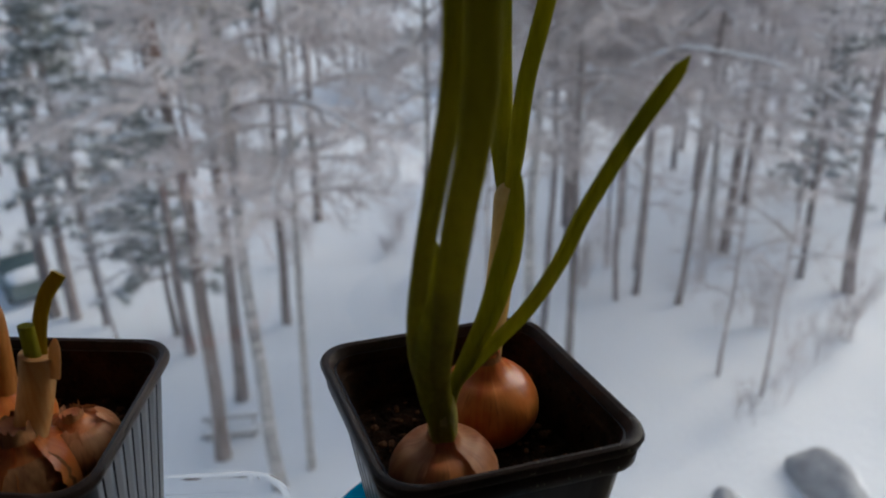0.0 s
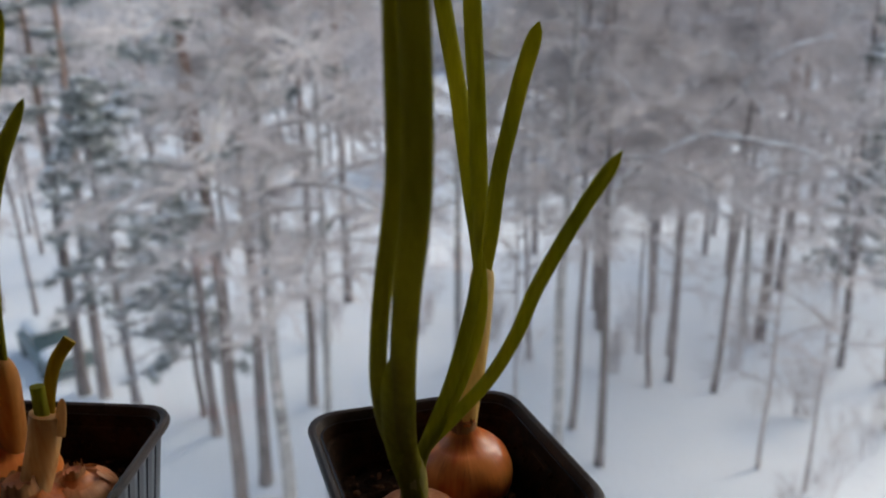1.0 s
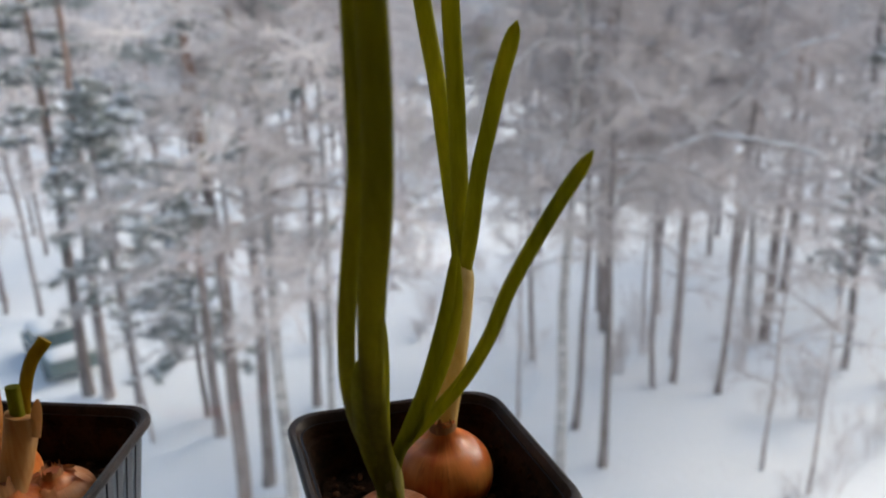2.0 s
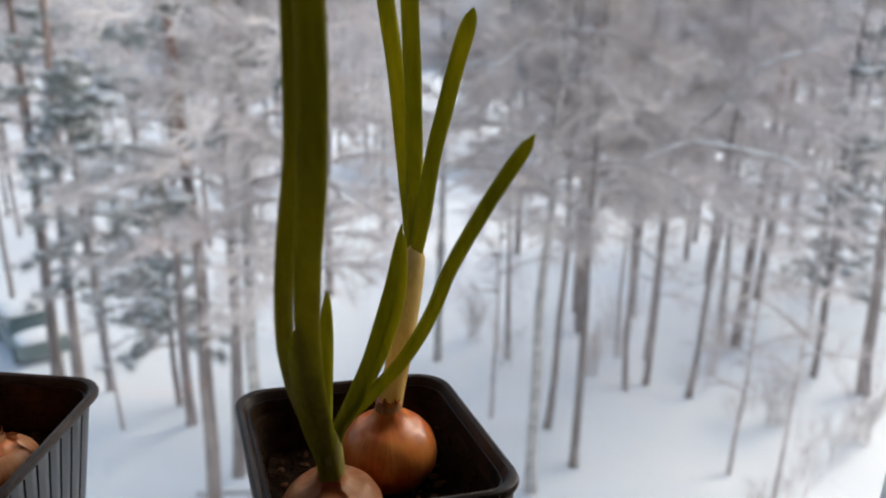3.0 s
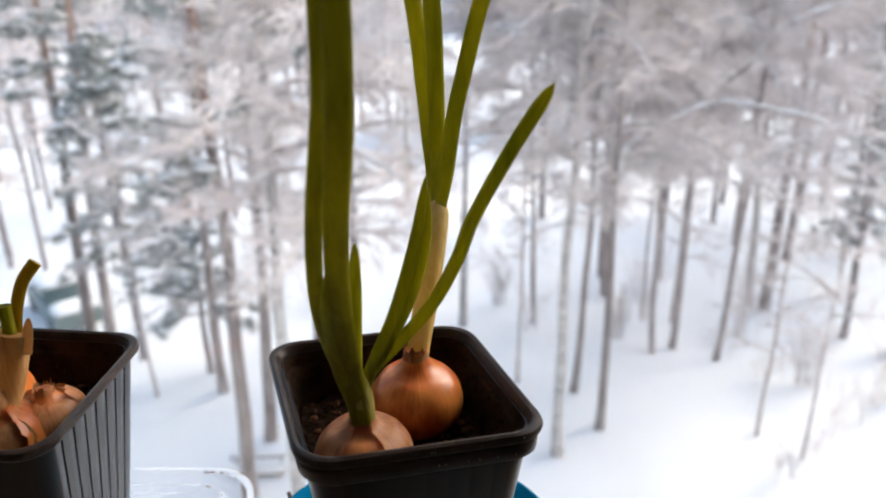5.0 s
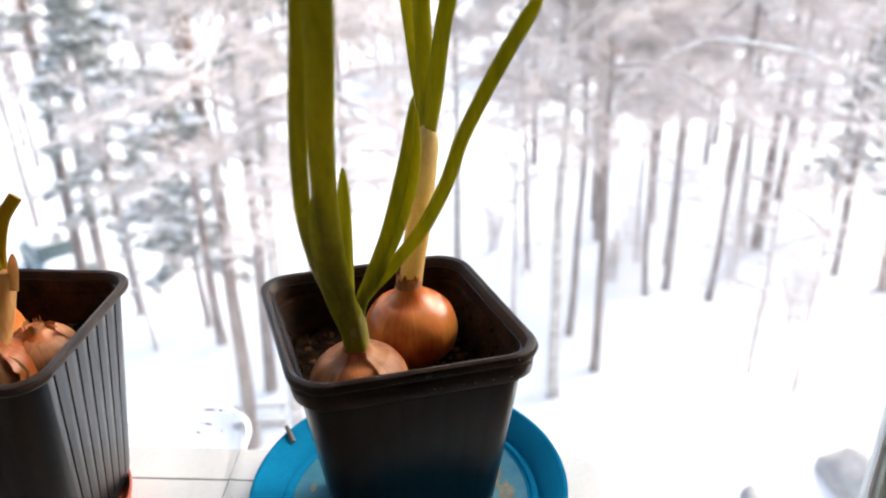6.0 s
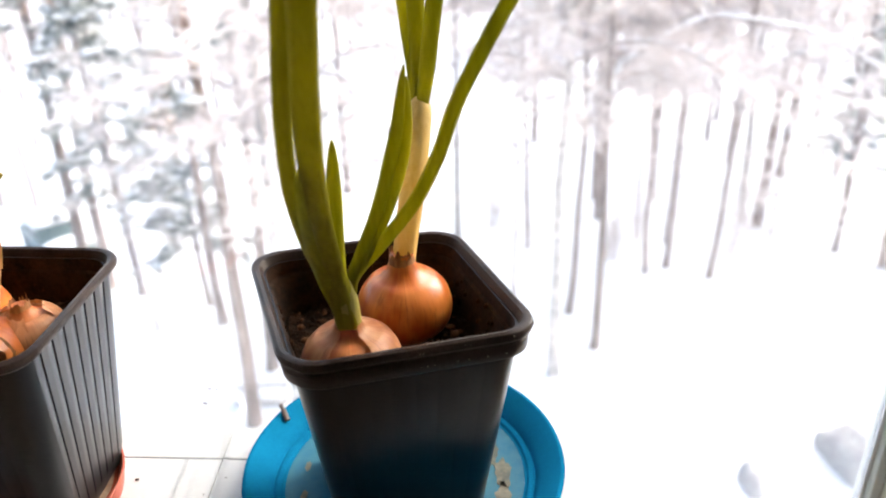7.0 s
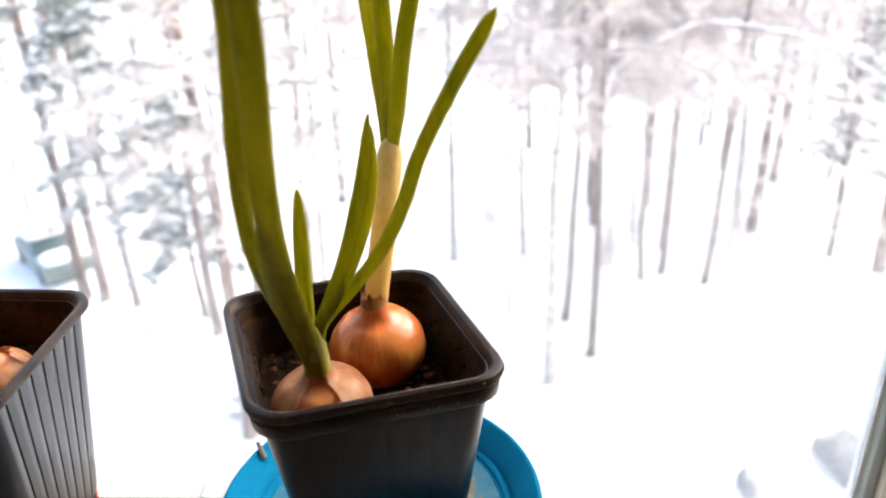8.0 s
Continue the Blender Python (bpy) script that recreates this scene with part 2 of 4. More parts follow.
def sweep(bm, pts, width, sides=10, flat=1.0, face=(0, -1, 0), groove=0.0, close=True):
    """A tube through pts; width(u) gives its half width, flat its thickness over its width, groove a channel on its face."""
    rings = []
    n = len(pts)
    for i, p in enumerate(pts):
        d = (pts[min(i + 1, n - 1)] - pts[max(i - 1, 0)]).normalized()
        f = Vector(face)
        f = (f - d * f.dot(d)).normalized()
        s = d.cross(f)
        w = max(width(i / (n - 1)), 1e-5)
        ring = []
        for k in range(sides):
            a = 2 * math.pi * k / sides
            dip = 1 - groove * max(0.0, math.sin(a)) ** 6
            ring.append(bm.verts.new(p + s * math.cos(a) * w + f * math.sin(a) * w * flat * dip))
        rings.append(ring)
    for a, b in zip(rings, rings[1:]):
        for k in range(sides):
            bm.faces.new((a[k], a[(k + 1) % sides], b[(k + 1) % sides], b[k]))
    if close:
        bm.faces.new(rings[0][::-1])
        bm.faces.new(rings[-1])
    return bm


def lathe(bm, profile, steps=64, squash=None):
    """A closed turned shape from (radius, height) pairs, from the axis and back to it."""
    rings = []
    for r, z in profile:
        if r < 1e-6:
            rings.append([bm.verts.new((0, 0, z))])
        else:
            rings.append([bm.verts.new((r * math.cos(2 * math.pi * k / steps), r * math.sin(2 * math.pi * k / steps), z)) for k in range(steps)])
    for a, b in zip(rings, rings[1:]):
        for k in range(steps):
            q = (k + 1) % steps
            if len(a) == 1:
                bm.faces.new((a[0], b[q], b[k]))
            elif len(b) == 1:
                bm.faces.new((a[k], a[q], b[0]))
            else:
                bm.faces.new((a[k], a[q], b[q], b[k]))
    return bm


# ---- the window and the room behind the camera ----
SILL = 0.004        # top of the ledge under the pots
GROUND = -12.5      # the yard, four storeys down


def plain(name, lo, hi, mat, label, kind="structure", bevel=0.0):
    ob = mesh_object(name, box(bmesh.new(), lo, hi, bevel), mat, smooth=bevel > 0)
    return tagged(ob, label, name.split("_")[0], kind=kind)


plain("floor", (-1.6, -3.0, -1.0), (1.6, 0.30, -0.90), FLOOR_WOOD, "brown wooden floor of the room")
plain("ceiling", (-1.6, -3.0, 1.7), (1.6, 0.30, 1.8), PLASTER, "plain plastered ceiling of the room")
plain("wall_south", (-1.6, -3.1, -1.0), (1.6, -3.0, 1.8), PLASTER, "plain plastered back wall of the room")
plain("wall_west", (-1.7, -3.1, -1.0), (-1.6, 0.30, 1.8), PLASTER, "plain plastered side wall of the room")
plain("wall_east", (1.6, -3.1, -1.0), (1.7, 0.30, 1.8), PLASTER, "plain plastered side wall of the room")
plain("wall_low", (-1.6, -0.06, -0.90), (0.10, 0.02, -0.0165), PLASTER, "low plastered wall under the window ledge")


def slab(name, x0, x1, y0, y1, z0, z1, radius, turn, mat, label, about=(0.0, 0.0)):
    """A board with rounded corners at its far right end."""
    bm = bmesh.new()
    loop = [(x0, y0), (x1, y0)]
    for k in range(9):
        a = math.pi / 2 * k / 8
        loop.append((x1 - radius + radius * math.cos(a), y1 - radius + radius * math.sin(a)))
    loop.append((x0, y1))
    f = bm.faces.new([bm.verts.new((x, y, z0)) for x, y in loop])
    up = bmesh.ops.extrude_face_region(bm, geom=[f])["geom"]
    for v in up:
        if isinstance(v, bmesh.types.BMVert):
            v.co.z = z1
    es = [e for e in bm.edges if all(abs(v.co.z - z1) < 1e-6 for v in e.verts)]
    bmesh.ops.bevel(bm, geom=es, offset=0.0015, segments=2, affect="EDGES")
    ob = mesh_object(name, bm, mat)
    ob.matrix_world = Matrix.Rotation(radians(turn), 4, "Z")
    return tagged(ob, label, "ledge", kind="structure")


slab("window_ledge", -1.55, 0.128, -0.085, 0.0725, -0.016, SILL - 0.004, 0.014, -4.0, WHITE_BOARD, "white plastic window ledge with a rounded end")
slab("window_board", -1.55, 0.122, -0.080, 0.0405, SILL - 0.0038, SILL, 0.004, -4.0, WHITE_BOARD, "thin white plastic board on the window ledge")

# dark strip that draws the shade line where the board steps down
step_shade = plain("trim", (-1.5, 0.0407, SILL - 0.0039), (-0.04, 0.0415, SILL - 0.0010), STEP_GROOVE_GREY, "thin grey strip added as the shade line of the board's step")
step_shade.matrix_world = Matrix.Rotation(radians(-4.0), 4, "Z")

X0 = 0.3800         # inner edge of the window post

# glazing: panes between a sill rail, a head rail and posts
for x0, x1, nm in ((-1.55, X0 - 0.002, "window_1"), (X0 + 0.042, 1.55, "window_2")):
    w = tagged(new(nm), "tall window with one clear glass pane", "window", kind="structure")
    pane = part("pane", box(bmesh.new(), (x0 + 0.002, 0.165, -0.84), (x1 + 0.002, 0.169, 1.62)), GLASS, w, "clear window glass", smooth=False)
    pane.visible_shadow = False
    part("bottom_rail", box(bmesh.new(), (x0, 0.145, -0.90), (x1, 0.190, -0.838), 0.003), FRAME_WHITE, w)
    part("top_rail", box(bmesh.new(), (x0, 0.145, 1.618), (x1, 0.190, 1.70), 0.003), FRAME_WHITE, w)
post = tagged(new("window_post"), "white window post with a grey rubber gasket", "window frame", kind="structure")
part("lip", box(bmesh.new(), (X0, 0.166, -0.90), (X0 + 0.0050, 0.176, 1.70), 0.001), FRAME_WHITE, post)
part("gasket", box(bmesh.new(), (X0 + 0.0050, 0.160, -0.90), (X0 + 0.0142, 0.174, 1.70), 0.002), POST_GREY, post, "grey-blue rubber gasket")
part("groove", box(bmesh.new(), (X0 + 0.0142, 0.163, -0.90), (X0 + 0.0165, 0.174, 1.70)), STEP_GROOVE_GREY, post, "dark groove beside the gasket")
part("profile", box(bmesh.new(), (X0 + 0.0165, 0.156, -0.90), (X0 + 0.0400, 0.195, 1.70), 0.003), FRAME_WHITE, post)
for x in (-1.6, 1.55):
    plain("frame", (x, 0.14, -0.90), (x + 0.05, 0.195, 1.70), FRAME_WHITE, "white window frame at the side wall", bevel=0.003)


# ---- the pots ----
def pot_loop(half, radius, z, u, v, groove=0.0, pitch=0.0098):
    """One ring round a square pot with rounded corners; groove cuts upright channels into its sides."""
    out = []
    run = half - radius
    n = max(1, int(2 * run / pitch))
    sides = [((1, 0), (0, 1)), ((0, 1), (-1, 0)), ((-1, 0), (0, -1)), ((0, -1), (1, 0))]
    for nrm, tan in sides:
        for i in range(n):
            for frac, cut in ((0.0, 0), (0.42, 0), (0.46, 1), (0.54, 1), (0.58, 0)):
                s = -run + 2 * run * (i + frac) / n
                h = half - groove * cut * (1.0 if nrm[0] else 0.06)
                out.append((nrm[0] * h + tan[0] * s, nrm[1] * h + tan[1] * s))
        for k in range(7):
            a = math.pi / 2 * k / 6
            cx, cy = nrm[0] * run + tan[0] * run, nrm[1] * run + tan[1] * run
            out.append((cx + radius * (nrm[0] * math.cos(a) + tan[0] * math.sin(a)), cy + radius * (nrm[1] * math.cos(a) + tan[1] * math.sin(a))))
    return [(u[0] * x + v[0] * y, u[1] * x + v[1] * y, z) for x, y in out]


def pot_skin(bm, rows, u, v, pitch_half, inside=0):
    rings = []
    for half, radius, z, groove in rows:
        pts = pot_loop(pitch_half, 0.015, z, u, v, 0.0)
        if half > 0:
            base = pot_loop(half, radius, z, (1, 0), (0, 1), groove, pitch=2 * (half - radius) / max(1, int(2 * (pitch_half - 0.015) / 0.0098)) * 0.999)
            pts = [(u[0] * x + v[0] * y, u[1] * x + v[1] * y, z) for x, y, _ in base]
        rings.append([bm.verts.new(p) for p in pts])
    n = len(rings[0])
    for a, b in zip(rings, rings[1:]):
        for k in range(n):
            bm.faces.new((a[k], a[(k + 1) % n], b[(k + 1) % n], b[k]))
    bm.faces.new(rings[0][::-1])
    bm.faces.new(rings[-1])
    if inside:
        inner = {v for r in rings[inside:] for v in r}
        for f in bm.faces:
            if all(v in inner for v in f.verts):
                f.material_index = 1
    return bm


def plant_pot(at, u, v, height, label, band):
    e = thing("plant_pot", label, "plant pot", at, group="plant pots on the ledge")
    h = height
    top = h - (0.019 if band else 0.009)
    part("body", pot_skin(bmesh.new(), [
        (0.0335, 0.010, 0.000, 0.0), (0.0350, 0.011, 0.0015, 0.0), (0.0360, 0.011, 0.008, 0.0), (0.0366, 0.011, 0.010, 0.0007),
        (0.0485 if band else 0.0500, 0.013, top, 0.0007), (0.0490 if band else 0.0503, 0.013, top + 0.003, 0.0), (0.0492 if band else 0.0505, 0.013, h - 0.0045, 0.0),
        (0.0484, 0.013, h - 0.0045, 0.0), (0.0478, 0.013, h - 0.011, 0.0), (0.0464, 0.013, h - 0.012, 0.0), (0.0435, 0.013, h - 0.030, 0.0), (0.0352, 0.011, 0.004, 0.0)], u, v, 0.05, 7),
        [BLACK_PLASTIC if band else FILMED_PLASTIC, SOILED_PLASTIC], e)
    rows = [(0.0494, 0.014, h - 0.0150, 0.0), (0.0520, 0.015, h - 0.0146, 0.0), (0.0528, 0.015, h - 0.0134, 0.0), (0.0532, 0.015, h - 0.0080, 0.0),
            (0.0524, 0.015, h - 0.0066, 0.0), (0.0530, 0.015, h - 0.0052, 0.0)] if band else [(0.0507, 0.014, h - 0.0062, 0.0), (0.0528, 0.015, h - 0.0058, 0.0)]
    rows += [(0.0545, 0.016, h - 0.0042, 0.0), (0.0549, 0.016, h - 0.0024, 0.0), (0.0543, 0.016, h - 0.0007, 0.0), (0.0530, 0.016, h, 0.0),
             (0.0512, 0.015, h - 0.0006, 0.0), (0.0500, 0.014, h - 0.0026, 0.0), (0.0490, 0.014, h - 0.0060, 0.0)]
    part("rim", pot_skin(bmesh.new(), rows, u, v, 0.05), DUSTY_RIM, e, "dusty brownish-black rim")
    # the rim's ring is open inside
    for ob in e.children:
        if ob.name.startswith("rim"):
            bm = bmesh.new()
            bm.from_mesh(ob.data)
            big = [f for f in bm.faces if len(f.verts) > 20]
            bmesh.ops.delete(bm, geom=big, context="FACES_ONLY")
            bm.to_mesh(ob.data)
            bm.free()
    return e


def soil_bed(at, u, v, half, z, name_label):
    """Lumpy soil filling a pot."""
    bm = bmesh.new()
    n = 40
    grid = {}
    for i in range(n + 1):
        for j in range(n + 1):
            x, y = (i / n * 2 - 1) * half, (j / n * 2 - 1) * half
            q = Vector((x * 90 + at[0] * 70, y * 90, 3.3))
            zz = 0.004 * noise.noise(q) + 0.002 * noise.noise(q * 3.1) + 0.001 * noise.noise(q * 8)
            edge = max(abs(x), abs(y)) / half
            zz += 0.004 * max(0, edge - 0.75) / 0.25 * (0.5 + noise.noise(q * 0.7))
            a, b = abs(x / half), abs(y / half)
            fit_in = max(a, b) / max(1e-6, (a ** 5 + b ** 5) ** 0.2)
            x, y = x * fit_in, y * fit_in
            grid[i, j] = bm.verts.new((u[0] * x + v[0] * y, u[1] * x + v[1] * y, zz))
    for i in range(n):
        for j in range(n):
            bm.faces.new((grid[i, j], grid[i + 1, j], grid[i + 1, j + 1], grid[i, j + 1]))
    rim = [e for e in bm.edges if e.is_boundary]
    low = bmesh.ops.extrude_edge_only(bm, edges=rim)["geom"]
    for g in low:
        if isinstance(g, bmesh.types.BMVert):
            g.co.z, g.co.x, g.co.y = -0.02, g.co.x * 0.93, g.co.y * 0.93
    bmesh.ops.holes_fill(bm, edges=[e for e in bm.edges if e.is_boundary])
    ob = mesh_object("soil", bm, SOIL)
    ob.location = (at[0], at[1], z)
    tagged(ob, name_label, "soil", kind="stuff")
    # crumbs and bark bits on it and on the walls of the pot
    rng = random.Random(int(at[0] * 1000) + 5)
    bm = bmesh.new()
    for k in range(150):
        x, y = rng.uniform(-1, 1) * half * 0.88, rng.uniform(-1, 1) * half * 0.88
        s = rng.uniform(0.0005, 0.0022)
        ic = bmesh.ops.create_icosphere(bm, subdivisions=1, radius=s)
        sc = Vector((rng.uniform(0.6, 1.8), rng.uniform(0.6, 1.4), rng.uniform(0.4, 0.9)))
        for w in ic["verts"]:
            w.co = Vector((u[0] * x + v[0] * y, u[1] * x + v[1] * y, 0.003 + s * 0.3)) + Vector([a * b for a, b in zip(w.co, sc)]) * rng.uniform(0.8, 1.2)
    cr = mesh_object("soil_crumbs", bm, CRUMB, smooth=False)
    cr.location = (at[0], at[1], z)
    tagged(cr, "brown bark crumbs lying on the dark soil", "soil", kind="stuff")


def unit(deg):
    return (math.cos(radians(deg)), math.sin(radians(deg)))


POT1, POT1_U, POT1_V = (0.0175, 0.0155), unit(13), unit(110)
POT2, POT2_U, POT2_V = (-0.1775, 0.0190), unit(-6.5), unit(89)
RIM_Z = 0.133
plant_pot((POT1[0], POT1[1], SILL + 0.0035), POT1_U, POT1_V, RIM_Z - SILL - 0.0035, "square black plastic nursery pot standing in a blue saucer", True)
plant_pot((POT2[0], POT2[1], SILL + 0.0060), POT2_U, POT2_V, RIM_Z - SILL - 0.0060, "square black ribbed plastic nursery pot on an orange-red saucer", False)
soil_bed(POT1, POT1_U, POT1_V, 0.0430, 0.101, "dark moist potting soil in the square pot")
soil_bed(POT2, POT2_U, POT2_V, 0.0430, 0.103, "dark moist potting soil in the ribbed pot")

# saucers
sc = thing("saucer", "round blue plastic saucer with dried dirt stains", "saucer", (0.021, 0.026, SILL), group="saucers")
part("rim", lathe(bmesh.new(), [(0.0660, 0.0), (0.0720, 0.0), (0.0855, 0.0125), (0.0872, 0.0145), (0.0868, 0.0158), (0.0850, 0.0160), (0.0745, 0.0085),
                                (0.0728, 0.0062), (0.0718, 0.0040), (0.0700, 0.0052), (0.0682, 0.0050), (0.0672, 0.0036), (0.0660, 0.0034), (0.0660, 0.0)], 96), BLUE, sc, "bright blue plastic rim")
part("floor_disc", lathe(bmesh.new(), [(0, 0.0002), (0.0659, 0.0002), (0.0659, 0.0033), (0.045, 0.0034), (0, 0.0034)], 72), BLUE_DIRT, sc, "pale blue base with beige stains")
for k in range(7):
    bm = bmesh.new()
    a0, r0 = (-0.35 + 0.33 * k, 0.057 - 0.003 * (k % 3)) if k < 4 else (3.0 + 0.4 * (k - 4), 0.056)
    ring = []
    for i in range(48):
        a = 2 * math.pi * i / 48
        q = 0.80 + 0.45 * noise.noise(Vector((math.cos(a) * 1.8, math.sin(a) * 1.8, k * 3.0))) + 0.14 * noise.noise(Vector((math.cos(a) * 5, math.sin(a) * 5, k * 3.0)))
        ring.append(bm.verts.new((r0 * math.cos(a0) + (0.0055 if k < 4 else 0.002) * q * math.cos(a), r0 * math.sin(a0) + (0.012 if k < 4 else 0.004) * q * math.sin(a), 0.0034)))
    f = bm.faces.new(ring)
    up = bmesh.ops.extrude_face_region(bm, geom=[f])["geom"]
    for w in up:
        if isinstance(w, bmesh.types.BMVert):
            w.co.z += 0.00025
    part("dried_dirt", bm, DIRT, sc, "beige crust of dried dirt")
sc2 = thing("saucer", "round orange-red plastic saucer with dry dirt in it", "saucer", (-0.188, 0.014, SILL), group="saucers")
part("rim", lathe(bmesh.new(), [(0.0480, 0.0), (0.0520, 0.0), (0.0545, 0.0100), (0.0548, 0.0115), (0.0538, 0.0120), (0.0530, 0.0112), (0.0505, 0.0060), (0.0480, 0.0058), (0.0480, 0.0)], 80),
     RED_PLASTIC, sc2, "orange-red plastic rim")
part("floor_disc", lathe(bmesh.new(), [(0, 0.0002), (0.0479, 0.0002), (0.0479, 0.0057), (0, 0.0058)], 64), RED_DIRT, sc2, "dirty inside of the saucer")


# ---- onions ----
def bulb_profile(r, tall, neck, rise):
    """Radius and height up a bulb: flattened globe, shoulders, and a hollow-sided neck."""
    prof = []
    for i in range(29):
        a = -math.pi / 2 + math.pi * i / 28
        prof.append((r * math.cos(a) ** 0.92 if i not in (0, 28) else 0.0, r * tall * math.sin(a)))
    prof = [p for p in prof if not (p[1] > 0 and p[0] < r * 0.60)]
    cut, zs = prof[-1]
    for i in range(1, 11):
        t = i / 10
        prof.append((neck + (cut - neck) * (1 - t) ** 1.9, zs + rise * (0.35 * t + 0.65 * t * t)))
    return prof


def bulb_wave(a, z, seed):
    return 1 + 0.006 * math.sin(a * 9 + seed) + 0.005 * math.sin(a * 17 + seed * 2) + 0.030 * noise.noise(Vector((math.cos(a), math.sin(a), z * 40 + seed)))


def skin_shell(e, centre, prof, seed, a0, a1, low, high, lifts, mat, label, squash=1.0):
    """A thin papery skin over part of a bulb, between two bearings, with ragged edges; lifts are its stand-off at both sides."""
    bm = bmesh.new()
    rows = []
    ring = [p for p in prof if low <= p[1] <= high]
    for j, (r, z) in enumerate(ring):
        row = []
        for i in range(25):
            u = i / 24
            rag = 0.10 * noise.noise(Vector((z * 260, seed, 0))) * (1 - 2 * u) + 0.05 * noise.noise(Vector((z * 700, seed, 5))) * (1 - 2 * u)
            a = radians(a0 + (a1 - a0) * u) + rag
            lift = 0.00035 + lifts[0] * (1 - u) ** 4 + lifts[1] * u ** 4
            q = (r * bulb_wave(a, z, seed) + lift)
            row.append(bm.verts.new((q * math.cos(a), q * math.sin(a) * squash, z + lift * 0.4)))
        rows.append(row)
    for p, q in zip(rows, rows[1:]):
        for i in range(24):
            bm.faces.new((p[i], p[i + 1], q[i + 1], q[i]))
    bmesh.ops.solidify(bm, geom=bm.faces[:], thickness=0.0003)
    ob = part("skin", bm, mat, e, label)
    ob.location = Vector(centre)


def bulb(e, centre, r, tall, mat, neck, seed, squash=1.0, rise=0.0115, collar=1.0):
    """A bulb with faint lengthwise ridges, drawn up into a dry neck."""
    bm = bmesh.new()
    prof = bulb_profile(r, tall, neck, rise)
    top = prof[-1][1]
    lathe(bm, prof + [(neck * 0.7, top), (0.0, top - 0.001)], 64)
    for v in bm.verts:
        w = bulb_wave(math.atan2(v.co.y, v.co.x), v.co.z, seed)
        v.co.x, v.co.y = v.co.x * w, v.co.y * w * squash
    ob = part("bulb", bm, mat, e)
    ob.location = Vector(centre)
    # torn dry collar round the neck
    bm = bmesh.new()
    z0 = top - 0.0045
    k = 48
    rings = [[], [], [], [], []]
    for i in range(k):
        a = 2 * math.pi * i / k
        j = noise.noise(Vector((math.cos(a) * 3, math.sin(a) * 3, seed))) + 0.6 * noise.noise(Vector((math.cos(a) * 9, math.sin(a) * 9, seed)))
        fl = 1 + 0.12 * noise.noise(Vector((math.cos(a) * 2, math.sin(a) * 2, seed + 5)))
        for q, (rr, zz) in enumerate(((neck * 1.12, z0 - 0.0004), (neck * 1.05, z0 + 0.0025), (neck * 1.00 * fl, z0 + 0.0048 + 0.0016 * j * collar), (neck * 1.02 * fl, z0 + 0.0060 + 0.0042 * j * collar), (neck * 0.90, z0 + 0.003))):
            rings[q].append(bm.verts.new((rr * math.cos(a), rr * math.sin(a), zz)))
    for a, b in zip(rings, rings[1:]):
        for i in range(k):
            bm.faces.new((a[i], a[(i + 1) % k], b[(i + 1) % k], b[i]))
    col = part("dry_neck", bm, ONION_DRY, e, "torn brown papery neck")
    col.location = Vector(centre)
    return prof


def leaf(e, pts, w, mat, flat=0.55, base=0.7, taper=0.22, groove=0.0, label="", face=(0, -1, 0), blunt=False, name="leaf"):
    def width(u):
        a = base + (1 - base) * min(1.0, u / 0.35)
        tip = 1.0 if blunt else math.sqrt(max(0.0, 1 - max(0.0, 1 - (1 - u) / taper) ** 2))
        return w * a * max(tip, 0.10)
    bm = sweep(bmesh.new(), curve_points(pts, 42), width, 14, flat, face, groove)
    return part(name, bm, mat, e, label)


o1 = thing("onion", "pale brown onion sprouting several green leaves", "onion", (0.0045, -0.0100, 0.098), group="sprouting onions")
def rel(e, pts):
    return [Vector(p) - e.location for p in pts]
p1 = bulb(o1, (0, 0, 0.0125), 0.0223, 0.80, ONION_INNER, 0.0056, 1.0, rise=0.0065, collar=0.6)
skin_shell(o1, (0, 0, 0.0125), p1, 1.0, 62, 246, -0.016, 0.0185, (0.0, 0.0), ONION_PALE, "pale papery outer skin")
skin_shell(o1, (0, 0, 0.0125), p1, 1.0, -52, 66, -0.016, 0.0205, (0.0019, 0.0), ONION_PALE, "loose flap of pale outer skin")
leaf(o1, rel(o1, [(0.0048, -0.0104, 0.122), (0.0050, -0.0112, 0.130), (0.0050, -0.0126, 0.139), (0.0046, -0.0148, 0.149), (0.0040, -0.0185, 0.158)]), 0.0059, LEAF_NECK, 0.78, 0.88, 0.45, label="yellowish sheath at the neck", name="neck_sheath")
leaf(o1, rel(o1, [(0.005, -0.011, 0.124), (0.0045, -0.0135, 0.138), (0.0022, -0.0185, 0.154), (0.0008, -0.0300, 0.176), (0.0014, -0.0420, 0.193), (0.0026, -0.0520, 0.208), (0.0042, -0.0590, 0.222)]), 0.0066, LEAF_BRIGHT, 0.42, 0.66, 0.75, label="green sheath from which the leaves part", name="sheath")
leaf(o1, rel(o1, [(0.0035, -0.012, 0.132), (0.0005, -0.016, 0.150), (-0.0036, -0.028, 0.174), (-0.0036, -0.046, 0.202), (-0.0012, -0.058, 0.226), (0.0020, -0.066, 0.248), (0.0055, -0.071, 0.268), (0.0080, -0.074, 0.286), (0.0090, -0.075, 0.316), (0.010, -0.077, 0.365), (0.010, -0.078, 0.40)]), 0.0030, LEAF, 0.6, 0.95)
